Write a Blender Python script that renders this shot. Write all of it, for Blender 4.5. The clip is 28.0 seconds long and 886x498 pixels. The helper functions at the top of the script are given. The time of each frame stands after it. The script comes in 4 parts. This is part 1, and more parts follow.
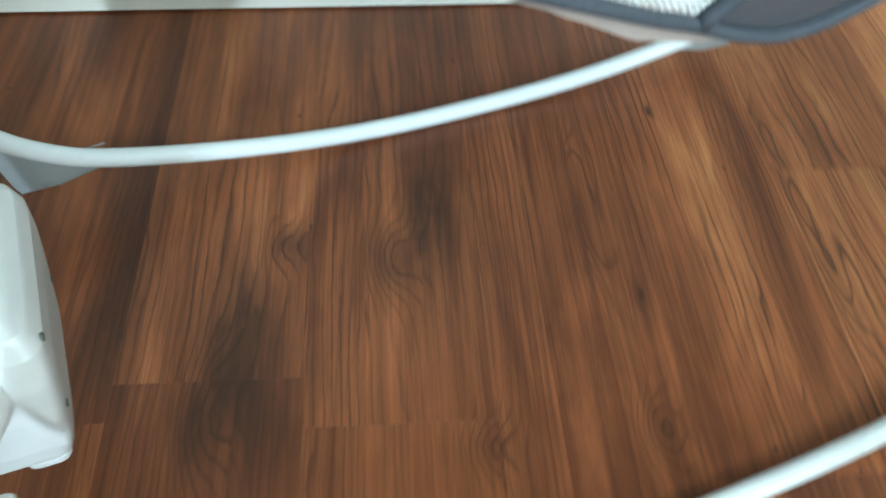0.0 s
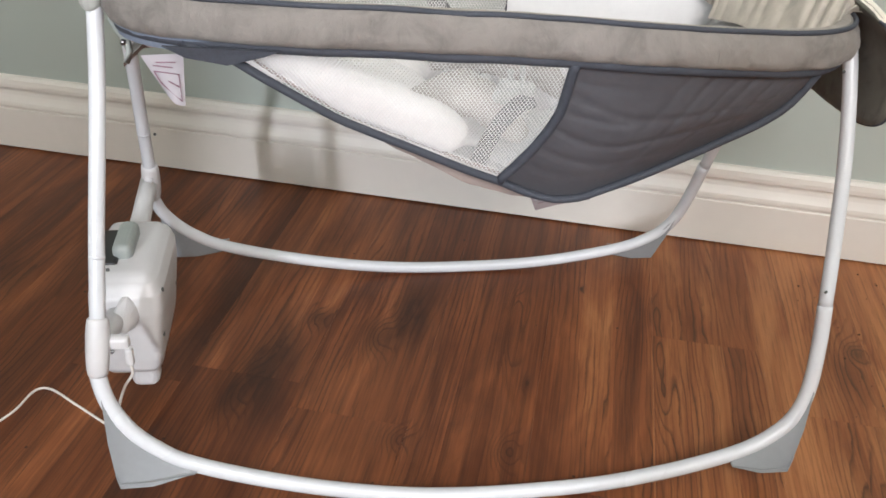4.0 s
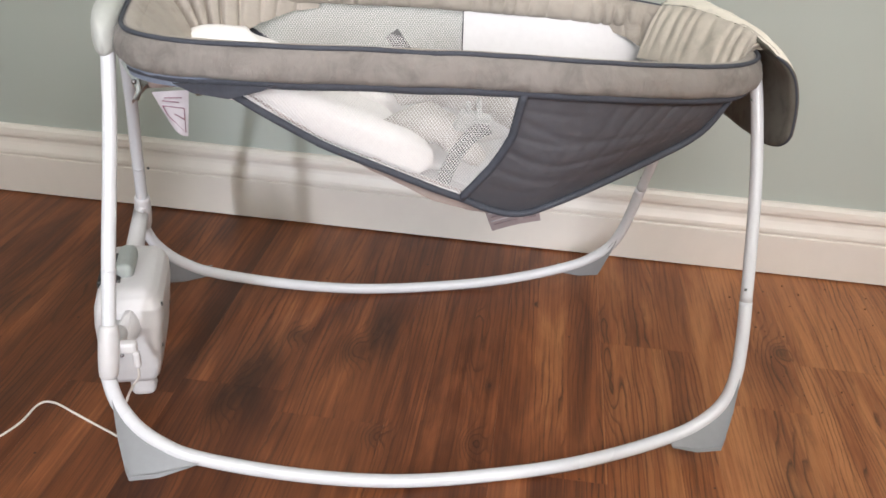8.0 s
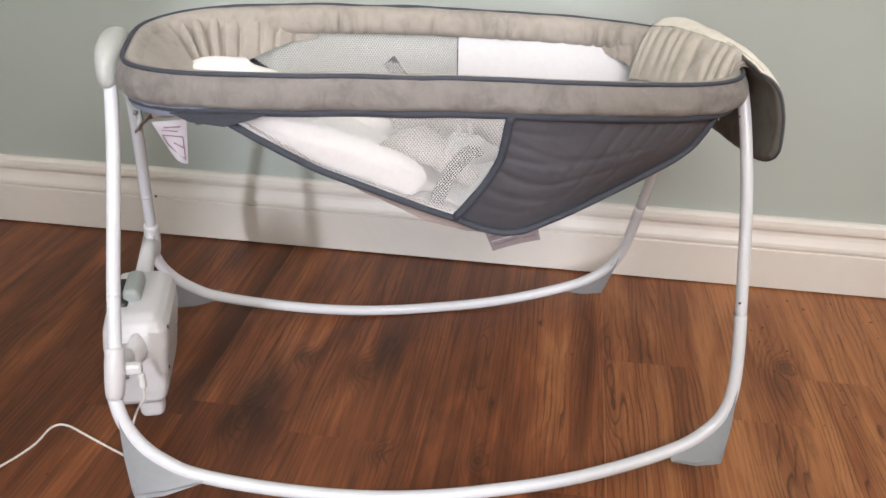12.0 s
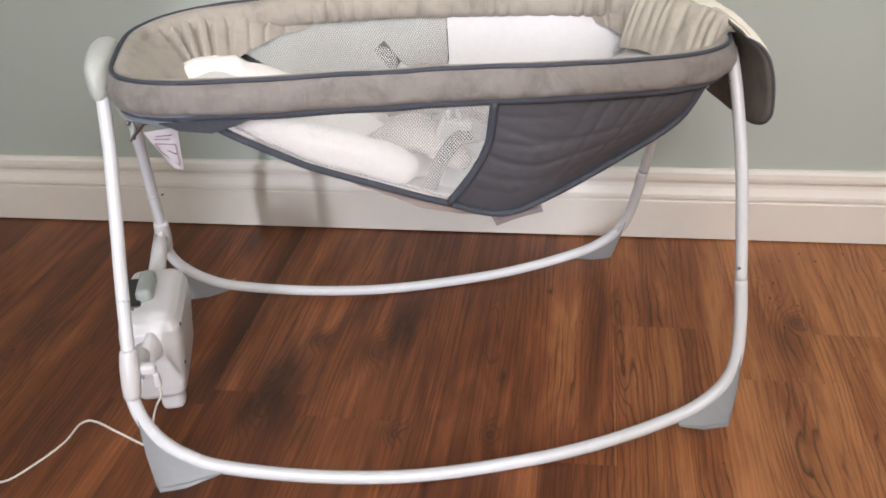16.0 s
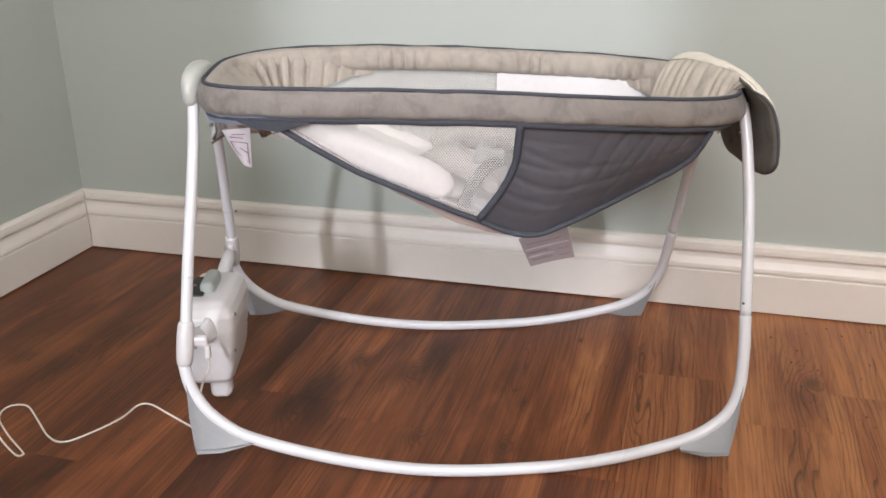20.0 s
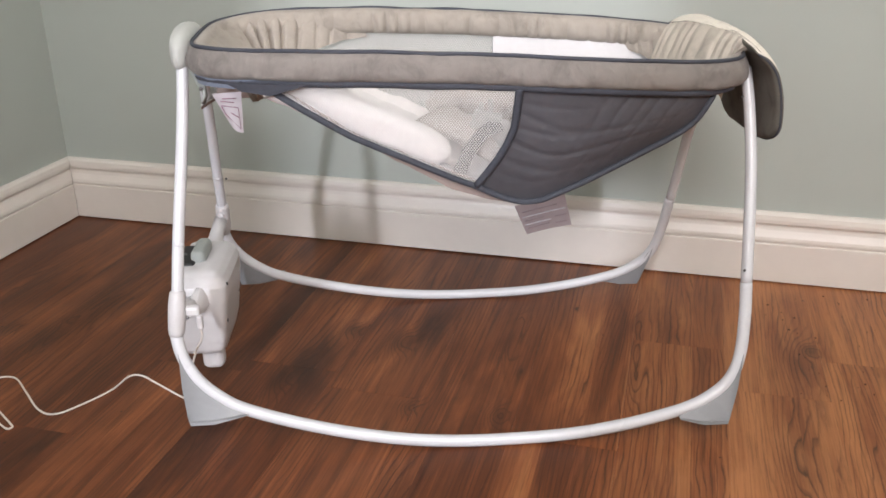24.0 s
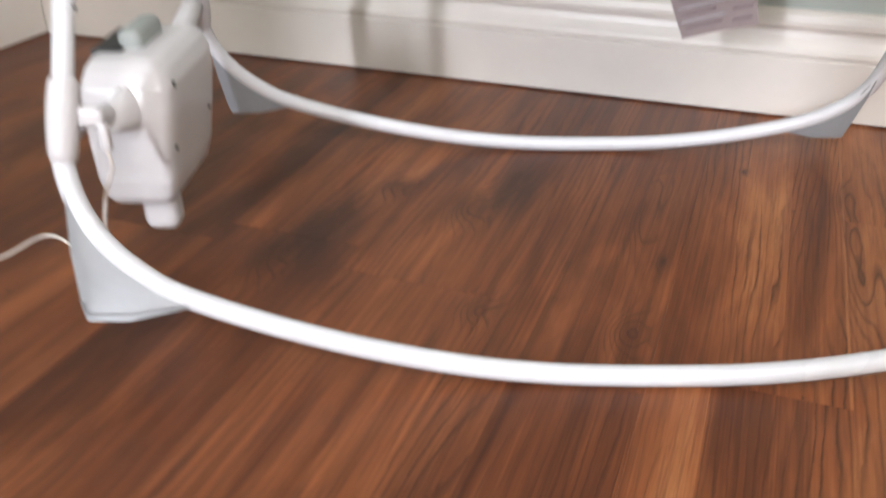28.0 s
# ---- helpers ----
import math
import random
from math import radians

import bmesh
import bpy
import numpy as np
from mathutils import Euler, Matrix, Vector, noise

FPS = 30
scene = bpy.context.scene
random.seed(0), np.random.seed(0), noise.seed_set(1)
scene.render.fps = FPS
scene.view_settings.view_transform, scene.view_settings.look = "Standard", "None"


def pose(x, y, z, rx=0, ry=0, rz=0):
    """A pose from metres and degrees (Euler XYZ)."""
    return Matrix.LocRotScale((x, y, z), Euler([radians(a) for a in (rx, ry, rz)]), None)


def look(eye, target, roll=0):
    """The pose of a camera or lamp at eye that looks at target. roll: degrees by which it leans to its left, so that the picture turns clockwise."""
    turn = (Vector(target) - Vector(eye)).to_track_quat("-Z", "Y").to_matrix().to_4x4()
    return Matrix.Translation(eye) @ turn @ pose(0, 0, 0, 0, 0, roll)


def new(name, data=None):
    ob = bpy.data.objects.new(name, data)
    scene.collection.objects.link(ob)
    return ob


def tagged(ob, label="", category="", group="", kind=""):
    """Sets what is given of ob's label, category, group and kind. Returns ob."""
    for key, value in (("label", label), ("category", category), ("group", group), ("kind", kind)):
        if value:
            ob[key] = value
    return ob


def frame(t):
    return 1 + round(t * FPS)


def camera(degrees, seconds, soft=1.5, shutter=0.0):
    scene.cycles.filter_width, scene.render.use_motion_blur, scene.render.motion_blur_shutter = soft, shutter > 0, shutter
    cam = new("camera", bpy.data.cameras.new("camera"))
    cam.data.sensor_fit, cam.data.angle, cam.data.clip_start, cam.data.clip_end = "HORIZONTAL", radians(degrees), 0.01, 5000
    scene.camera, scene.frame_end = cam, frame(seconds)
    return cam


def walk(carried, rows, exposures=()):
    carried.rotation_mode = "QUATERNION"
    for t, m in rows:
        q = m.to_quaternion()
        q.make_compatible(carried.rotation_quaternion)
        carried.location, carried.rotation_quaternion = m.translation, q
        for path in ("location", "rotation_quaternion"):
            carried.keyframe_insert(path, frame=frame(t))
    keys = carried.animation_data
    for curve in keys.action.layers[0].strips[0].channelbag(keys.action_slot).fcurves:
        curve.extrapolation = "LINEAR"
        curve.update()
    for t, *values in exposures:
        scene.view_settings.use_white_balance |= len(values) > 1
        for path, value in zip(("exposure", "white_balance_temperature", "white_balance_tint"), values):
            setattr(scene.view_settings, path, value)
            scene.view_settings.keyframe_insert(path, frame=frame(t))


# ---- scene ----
cam = camera(52.65, 28.0, soft=1.6, shutter=0.5)
PATH = [
    (0, (-0.2280, -0.1840, 0.5830), (0.2810, 1.0470, -0.9100), 1.60),
    (0.5, (-0.1460, -0.1840, 0.6060), (0.1680, 1.2180, -0.7850), 2.90),
    (1, (-0.1880, -0.2835, 0.6627), (0.1588, 1.2260, -0.6026), 3.05),
    (1.5, (-0.1557, -0.5119, 0.7197), (0.1421, 1.1460, -0.3587), 0.52),
    (2, (-0.1541, -0.6192, 0.7386), (0.1163, 1.0686, -0.2998), 1.91),
    (2.5, (-0.1761, -0.6639, 0.7385), (0.2060, 1.0210, -0.2689), 5.39),
    (4.5, (-0.1425, -0.6729, 0.7457), (0.1030, 1.0082, -0.3097), 3.13),
    (5, (-0.1448, -0.6827, 0.7593), (0.1239, 1.0139, -0.2651), 3.11),
    (5.5, (-0.0892, -0.6123, 0.7705), (0.0987, 1.0598, -0.3105), 2.80),
    (6, (-0.0829, -0.6000, 0.7923), (0.1498, 1.0582, -0.3015), 0.20),
    (6.5, (-0.1881, -0.6875, 0.7805), (0.2416, 0.9824, -0.2328), 1.82),
    (7, (-0.1989, -0.7417, 0.7692), (0.2311, 0.9406, -0.2233), 3.11),
    (7.5, (-0.1529, -0.7857, 0.7763), (0.1848, 0.9383, -0.1798), 0.85),
    (8, (-0.1857, -0.8001, 0.7665), (0.1860, 0.9237, -0.1770), 3.63),
    (8.5, (-0.1787, -0.7915, 0.7669), (0.1654, 0.9223, -0.2049), 3.05),
    (9, (-0.1609, -0.7901, 0.7686), (0.1572, 0.9255, -0.2089), 1.55),
    (9.5, (-0.1966, -0.7924, 0.7629), (0.1811, 0.9329, -0.1756), 4.09),
    (10, (-0.1783, -0.8000, 0.7660), (0.1782, 0.9264, -0.1786), 3.09),
    (10.5, (-0.1657, -0.8104, 0.7732), (0.1732, 0.9353, -0.1422), 1.92),
    (11, (-0.1990, -0.8161, 0.7647), (0.2040, 0.9329, -0.1178), 4.31),
    (11.5, (-0.1709, -0.8201, 0.7709), (0.1959, 0.9315, -0.1220), 2.60),
    (12, (-0.1535, -0.8320, 0.7733), (0.1621, 0.9284, -0.1219), 1.62),
    (12.5, (-0.1306, -0.8606, 0.7579), (0.1413, 0.9165, -0.1184), 0.56),
    (13, (-0.0769, -0.8704, 0.7616), (0.1003, 0.9150, -0.1220), -1.96),
    (13.5, (-0.0847, -0.8734, 0.7570), (0.0721, 0.9150, -0.1245), -1.42),
    (15.5, (-0.0384, -0.7256, 0.7693), (0.0725, 1.0053, -0.2265), -1.81),
    (16, (-0.1077, -0.8364, 0.8156), (0.1216, 0.8870, -0.1729), -3.16),
    (16.5, (-0.1225, -0.8836, 0.8130), (0.1196, 0.8892, -0.0805), -1.23),
    (17, (-0.0777, -0.9529, 0.7924), (0.1368, 0.8520, -0.0421), 0.61),
    (17.5, (-0.0441, -1.0187, 0.7516), (-0.0137, 0.8313, -0.0079), -2.22),
    (18, (-0.0698, -1.0284, 0.7274), (0.0241, 0.8331, 0.0020), -0.24),
    (18.5, (-0.0555, -1.0268, 0.7302), (0.0366, 0.8430, 0.0263), -0.91),
    (19, (-0.0336, -1.0239, 0.7356), (0.0251, 0.8491, 0.0368), -1.79),
    (19.5, (-0.0753, -1.0283, 0.7244), (0.0166, 0.8418, 0.0214), 0.33),
    (20, (-0.0575, -1.0267, 0.7289), (0.0054, 0.8393, 0.0119), -0.66),
    (20.5, (-0.0420, -1.0249, 0.7319), (-0.0140, 0.8344, -0.0045), -1.62),
    (21, (-0.0801, -1.0266, 0.7231), (-0.0193, 0.8320, -0.0129), 0.29),
    (21.5, (-0.0512, -1.0203, 0.7324), (-0.0252, 0.8300, -0.0263), -1.37),
    (23.5, (-0.0496, -1.0072, 0.7278), (0.0061, 0.8339, -0.0513), -1.58),
    (24, (-0.0704, -1.0051, 0.7166), (0.0205, 0.8347, -0.0622), -0.52),
    (24.5, (-0.0374, -1.0024, 0.7303), (0.0206, 0.8285, -0.0725), -2.43),
    (25, (-0.0531, -1.0047, 0.7268), (0.0258, 0.8291, -0.0676), -1.67),
    (25.5, (-0.0703, -1.0069, 0.7179), (0.0310, 0.8319, -0.0621), -0.79),
    (26, (-0.0385, -1.0008, 0.7340), (0.0171, 0.8280, -0.0739), -2.55),
    (26.5, (-0.0632, -0.9837, 0.7107), (0.0068, 0.8436, -0.0992), -1.42),
    (27, (-0.0703, -0.8967, 0.6562), (-0.0735, 0.8931, -0.2363), -1.58),
    (27.5, (-0.0449, -0.6899, 0.5697), (-0.2083, 1.0767, -0.3535), -4.77),
    (28, (-0.0665, -0.5419, 0.4192), (-0.1413, 1.2028, -0.5556), -0.21),
]
EXPO = [(0.0, 0.15, 5400, -8), (0.5, -0.27, 6050, 8), (1.0, -0.58, 6400, 13), (2.0, -0.42, 6420, 15), (5.0, -0.34, 6480, 17), (8.0, -0.30, 6560, 19), (17.0, -0.39, 6560, 21),
        (20.0, -0.37, 6600, 22), (26.5, -0.39, 6560, 21), (27.0, -0.47, 6500, 20), (28.0, -0.03, 6480, 20)]
walk(cam, [(t, look(eye, target, roll)) for t, eye, target, roll in PATH], EXPO)

# ---- the room's own axes: U along the back wall, V away from it into the room ----
CORNER = Vector((-0.809, 0.9535, 0.0))
UX, UY = 0.9521, -0.3058


def room(u, v, z=0.0):
    """A place in the world from metres along the back wall, metres away from it, and height."""
    return Vector((CORNER.x + u * UX + v * UY, CORNER.y + u * UY - v * UX, z))


ROOM = Matrix.Translation(CORNER) @ Matrix(((UX, UY, 0, 0), (UY, -UX, 0, 0), (0, 0, 1, 0), (0, 0, 0, 1)))
ROOM_U, ROOM_V, ROOM_H = 2.7, 2.6, 2.44
HALL_U, HALL_V = 1.2, 6.0  # an unseen hall behind the doorway gap, added to hold the far window

# ---- light: sky through the windows ----
world = bpy.data.worlds.new("sky")
scene.world = world
world.use_nodes = True
wn = world.node_tree.nodes
sky = wn.new("ShaderNodeTexSky")
sky.sky_type, sky.sun_disc = "NISHITA", False
sky.sun_elevation, sky.sun_rotation = radians(42), radians(150)
world.node_tree.links.new(sky.outputs[0], wn["Background"].inputs[0])
wn["Background"].inputs[1].default_value = 0.1

WIN_U0, WIN_U1, WIN_Z0, WIN_Z1 = 0.38, 0.58, 1.20, 2.30
SIDE_U0, SIDE_U1, SIDE_Z0, SIDE_Z1 = 1.25, 2.45, 1.45, 2.36


def window_light(name, centre, target, width, height, watts, colour):
    data = bpy.data.lights.new(name, "AREA")
    data.shape, data.size, data.size_y, data.energy, data.color = "RECTANGLE", width, height, watts, colour
    ob = new(name, data)
    ob.matrix_world = look(centre, target)
    return ob


window_light("window_daylight", room((WIN_U0 + WIN_U1) / 2, HALL_V + 0.02, (WIN_Z0 + WIN_Z1) / 2),
             room((WIN_U0 + WIN_U1) / 2, 0.0, (WIN_Z0 + WIN_Z1) / 2), WIN_U1 - WIN_U0, WIN_Z1 - WIN_Z0, 230, (0.86, 0.93, 0.99))
window_light("side_window_daylight", room((SIDE_U0 + SIDE_U1) / 2, ROOM_V + 0.02, (SIDE_Z0 + SIDE_Z1) / 2),
             room((SIDE_U0 + SIDE_U1) / 2, 0.0, (SIDE_Z0 + SIDE_Z1) / 2), SIDE_U1 - SIDE_U0, SIDE_Z1 - SIDE_Z0, 84, (0.97, 0.97, 0.94))


# ---- materials ----
def material(name):
    m = bpy.data.materials.new(name)
    m.use_nodes = True
    n = m.node_tree.nodes
    return m, n, m.node_tree.links, n["Principled BSDF"]


def math_node(n, l, op, a, b=None, c=None):
    x = n.new("ShaderNodeMath")
    x.operation = op
    for i, v in enumerate((a, b, c)):
        if v is None:
            continue
        if isinstance(v, (int, float)):
            x.inputs[i].default_value = v
        else:
            l.new(v, x.inputs[i])
    return x.outputs[0]


def noise_node(n, l, coords, scale, detail=4.0, rough=0.55, stretch=None, distortion=0.0):
    t = n.new("ShaderNodeTexNoise")
    t.inputs["Scale"].default_value, t.inputs["Detail"].default_value = scale, detail
    t.inputs["Roughness"].default_value, t.inputs["Distortion"].default_value = rough, distortion
    if stretch:
        mp = n.new("ShaderNodeMapping")
        mp.inputs["Scale"].default_value = stretch
        l.new(coords, mp.inputs["Vector"])
        coords = mp.outputs[0]
    l.new(coords, t.inputs["Vector"])
    return t.outputs[0]


def ramp_node(n, l, fac, stops):
    r = n.new("ShaderNodeValToRGB")
    e = r.color_ramp.elements
    while len(e) < len(stops):
        e.new(0.5)
    for item, (p, c) in zip(e, stops):
        item.position, item.color = p, (*c, 1) if len(c) == 3 else c
    l.new(fac, r.inputs[0])
    return r.outputs[0]


def mix_node(n, l, fac, a, b, mode="MIX"):
    x = n.new("ShaderNodeMix")
    x.data_type, x.blend_type = "RGBA", mode
    for sock, v in ((x.inputs[0], fac), (x.inputs[6], a), (x.inputs[7], b)):
        if isinstance(v, (int, float)):
            sock.default_value = v
        elif isinstance(v, tuple):
            sock.default_value = (*v, 1)
        else:
            l.new(v, sock)
    return x.outputs[2]


def bump_node(n, l, bsdf, height, strength, distance):
    b = n.new("ShaderNodeBump")
    b.inputs["Strength"].default_value, b.inputs["Distance"].default_value = strength, distance
    l.new(height, b.inputs["Height"])
    l.new(b.outputs[0], bsdf.inputs["Normal"])


def plain(name, colour, rough=0.4, vary=0.06, scale=30.0, bump=0.0, metal=0.0, sheen=0.0, fine=0.0):
    """A surface with slight mottling at two scales and a fine relief."""
    m, n, l, p = material(name)
    co = n.new("ShaderNodeTexCoord").outputs["Object"]
    big = noise_node(n, l, co, scale * 0.2, 3)
    small = noise_node(n, l, co, scale * 4, 3)
    both = math_node(n, l, "MULTIPLY_ADD", small, 0.5, math_node(n, l, "MULTIPLY", big, 0.5))
    dark = tuple(c * (1 - vary * 2) for c in colour)
    light = tuple(min(1.0, c * (1 + vary * 2)) for c in colour)
    l.new(ramp_node(n, l, both, ((0.3, dark), (0.7, light))), p.inputs["Base Color"])
    l.new(math_node(n, l, "MULTIPLY_ADD", big, 0.16, rough - 0.08), p.inputs["Roughness"])
    p.inputs["Metallic"].default_value = metal
    if sheen:
        p.inputs["Sheen Weight"].default_value, p.inputs["Sheen Roughness"].default_value = sheen, 0.4
    if bump:
        h = noise_node(n, l, co, fine or scale * 12, 4, 0.65)
        bump_node(n, l, p, h, bump, 0.002)
    return m


def room_coords(n, l):
    """World place turned into the room's axes, so that the grain runs square to the back wall."""
    pos = n.new("ShaderNodeNewGeometry").outputs["Position"]
    mp = n.new("ShaderNodeMapping")
    mp.inputs["Rotation"].default_value = (0, 0, math.atan2(-UY, UX))
    l.new(pos, mp.inputs["Vector"])
    return mp.outputs[0]


def wood_floor():
    m, n, l, p = material("walnut_laminate")
    co = room_coords(n, l)
    rand = n.new("ShaderNodeObjectInfo").outputs["Random"]
    shift = n.new("ShaderNodeCombineXYZ")
    l.new(math_node(n, l, "MULTIPLY", rand, 37.0), shift.inputs[0])
    l.new(math_node(n, l, "MULTIPLY", rand, 91.0), shift.inputs[1])
    l.new(math_node(n, l, "MULTIPLY", rand, 53.0), shift.inputs[2])
    add = n.new("ShaderNodeVectorMath")
    l.new(co, add.inputs[0]), l.new(shift.outputs[0], add.inputs[1])
    g = add.outputs[0]
    # printed strips within a plank differ a little in tone
    sep = n.new("ShaderNodeSeparateXYZ")
    l.new(co, sep.inputs[0])
    strip = math_node(n, l, "FLOOR", math_node(n, l, "DIVIDE", math_node(n, l, "SUBTRACT", sep.outputs[0], STRIP_X), STRIP_W))
    white = n.new("ShaderNodeTexWhiteNoise")
    white.noise_dimensions = "1D"
    l.new(math_node(n, l, "MULTIPLY_ADD", rand, 17.3, strip), white.inputs["W"])
    hop = n.new("ShaderNodeCombineXYZ")
    l.new(math_node(n, l, "MULTIPLY", white.outputs["Value"], 5.0), hop.inputs[1])
    more = n.new("ShaderNodeVectorMath")
    l.new(g, more.inputs[0]), l.new(hop.outputs[0], more.inputs[1])
    g = more.outputs[0]
    # knots and scars with their own places on the floor; growth lines swing round them
    wob = noise_node(n, l, co, 1.0, 5, 0.65, (60, 16, 1))
    c0, s0 = UX, -UY
    swell, smoke, halo = None, None, None
    for kx, ky, rx, ry, power, turns in KNOTS:
        ku, kv = kx * c0 - ky * s0, kx * s0 + ky * c0
        dx = math_node(n, l, "DIVIDE", math_node(n, l, "SUBTRACT", sep.outputs[0], ku), rx)
        dy = math_node(n, l, "DIVIDE", math_node(n, l, "SUBTRACT", sep.outputs[1], kv), ry)
        sq = math_node(n, l, "MULTIPLY_ADD", dx, dx, math_node(n, l, "MULTIPLY", dy, dy))
        near = math_node(n, l, "EXPONENT", math_node(n, l, "MULTIPLY", sq, -1.0))
        ring = math_node(n, l, "MULTIPLY", near, turns * 0.7)
        dark = math_node(n, l, "MULTIPLY", near, power)
        wide = math_node(n, l, "POWER", near, 0.3)
        halo = wide if halo is None else math_node(n, l, "MAXIMUM", halo, wide)
        swell = ring if swell is None else math_node(n, l, "ADD", swell, ring)
        smoke = dark if smoke is None else math_node(n, l, "MAXIMUM", smoke, dark)
    # long smoky figure, growth lines drawn out along the strip, fine pores
    glide = n.new("ShaderNodeCombineXYZ")
    l.new(math_node(n, l, "MULTIPLY", rand, 0.05), glide.inputs[0])
    l.new(math_node(n, l, "MULTIPLY", rand, 0.25), glide.inputs[1])
    slid = n.new("ShaderNodeVectorMath")
    l.new(co, slid.inputs[0]), l.new(glide.outputs[0], slid.inputs[1])
    figure = noise_node(n, l, slid.outputs[0], 1.0, 4, 0.55, (14, 2.6, 1), 0.9)
    bend = noise_node(n, l, g, 1.0, 3, 0.5, (8.5, 1.15, 1), 0.3)
    field = math_node(n, l, "MULTIPLY_ADD", sep.outputs[0], 110.0, math_node(n, l, "MULTIPLY", bend, 13.0))
    field = math_node(n, l, "ADD", field, swell)
    field = math_node(n, l, "MULTIPLY_ADD", wob, 0.8, field)
    rings = math_node(n, l, "FRACT", field)
    lines = ramp_node(n, l, rings, ((0.0, (1, 1, 1)), (0.10, (0.6, 0.6, 0.6)), (0.30, (0.0, 0.0, 0.0)), (0.90, (0.04, 0.04, 0.04)), (1.0, (1, 1, 1))))
    where = ramp_node(n, l, noise_node(n, l, g, 1.0, 2, 0.5, (9, 1.5, 1)), ((0.44, (0.04, 0.04, 0.04)), (0.55, (0.95, 0.95, 0.95))))
    where = math_node(n, l, "MAXIMUM", where, halo)
    pores = noise_node(n, l, g, 1.0, 5, 0.75, (300, 9, 1))
    streak = noise_node(n, l, g, 1.0, 5, 0.62, (62, 1.7, 1), 0.5)
    tone = math_node(n, l, "MULTIPLY_ADD", figure, 0.50, math_node(n, l, "MULTIPLY", streak, 0.36))
    tone = math_node(n, l, "MULTIPLY_ADD", rand, 0.05, math_node(n, l, "SUBTRACT", tone, 0.096))
    tone = math_node(n, l, "MULTIPLY_ADD", white.outputs["Value"], 0.05, math_node(n, l, "SUBTRACT", tone, 0.025))
    # board colour brightens away from the corner, standing in for stronger light there
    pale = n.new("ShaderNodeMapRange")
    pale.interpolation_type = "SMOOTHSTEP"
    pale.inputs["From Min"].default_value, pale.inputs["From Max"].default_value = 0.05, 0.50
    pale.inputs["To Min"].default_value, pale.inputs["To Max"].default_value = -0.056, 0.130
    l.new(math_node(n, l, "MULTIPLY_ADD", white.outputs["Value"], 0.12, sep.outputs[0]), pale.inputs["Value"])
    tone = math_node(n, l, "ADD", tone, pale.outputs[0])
    hair = noise_node(n, l, g, 1.0, 4, 0.6, (230, 3.2, 1), 0.4)
    tone = math_node(n, l, "MULTIPLY_ADD", math_node(n, l, "SUBTRACT", hair, 0.5), 0.11, math_node(n, l, "ADD", tone, 0.110))
    fleck = noise_node(n, l, g, 1.0, 3, 0.6, (210, 26, 1), 0.3)
    tone = math_node(n, l, "MULTIPLY_ADD", math_node(n, l, "SUBTRACT", fleck, 0.5), 0.06, tone)
    thread = noise_node(n, l, g, 1.0, 1.5, 0.5, (560, 2.6, 1), 0.15)
    tone = math_node(n, l, "MULTIPLY_ADD", math_node(n, l, "SUBTRACT", thread, 0.5), 0.11, tone)
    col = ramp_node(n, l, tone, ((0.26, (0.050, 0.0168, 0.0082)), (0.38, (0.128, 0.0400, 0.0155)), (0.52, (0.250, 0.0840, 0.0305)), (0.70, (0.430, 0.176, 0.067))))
    broken = ramp_node(n, l, noise_node(n, l, g, 1.0, 4, 0.6, (90, 6, 1)), ((0.36, (0.35, 0.35, 0.35)), (0.58, (1, 1, 1))))
    broken = math_node(n, l, "MAXIMUM", broken, halo)
    lines = math_node(n, l, "MULTIPLY", lines, broken)
    col = mix_node(n, l, math_node(n, l, "MULTIPLY", math_node(n, l, "MULTIPLY", lines, 0.92), where), col, (0.050, 0.018, 0.010))
    col = mix_node(n, l, ramp_node(n, l, pores, ((0.50, (0, 0, 0)), (0.64, (0.40, 0.40, 0.40)))), col, (0.070, 0.029, 0.016))
    haze = math_node(n, l, "MULTIPLY", smoke, math_node(n, l, "MULTIPLY_ADD", wob, 1.5, 0.12))
    col = mix_node(n, l, math_node(n, l, "MINIMUM", haze, 0.85), col, (0.036, 0.015, 0.009))
    speck = n.new("ShaderNodeTexVoronoi")
    speck.inputs["Scale"].default_value = 17.0
    l.new(co, speck.inputs["Vector"])
    col = mix_node(n, l, ramp_node(n, l, speck.outputs["Distance"], ((0.028, (0.8, 0.8, 0.8)), (0.045, (0, 0, 0)))), col, (0.02, 0.012, 0.01))
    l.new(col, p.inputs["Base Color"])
    l.new(math_node(n, l, "MULTIPLY_ADD", streak, 0.2, 0.30), p.inputs["Roughness"])
    p.inputs["Specular IOR Level"].default_value = 0.28
    bump_node(n, l, p, pores, 0.12, 0.0006)
    return m


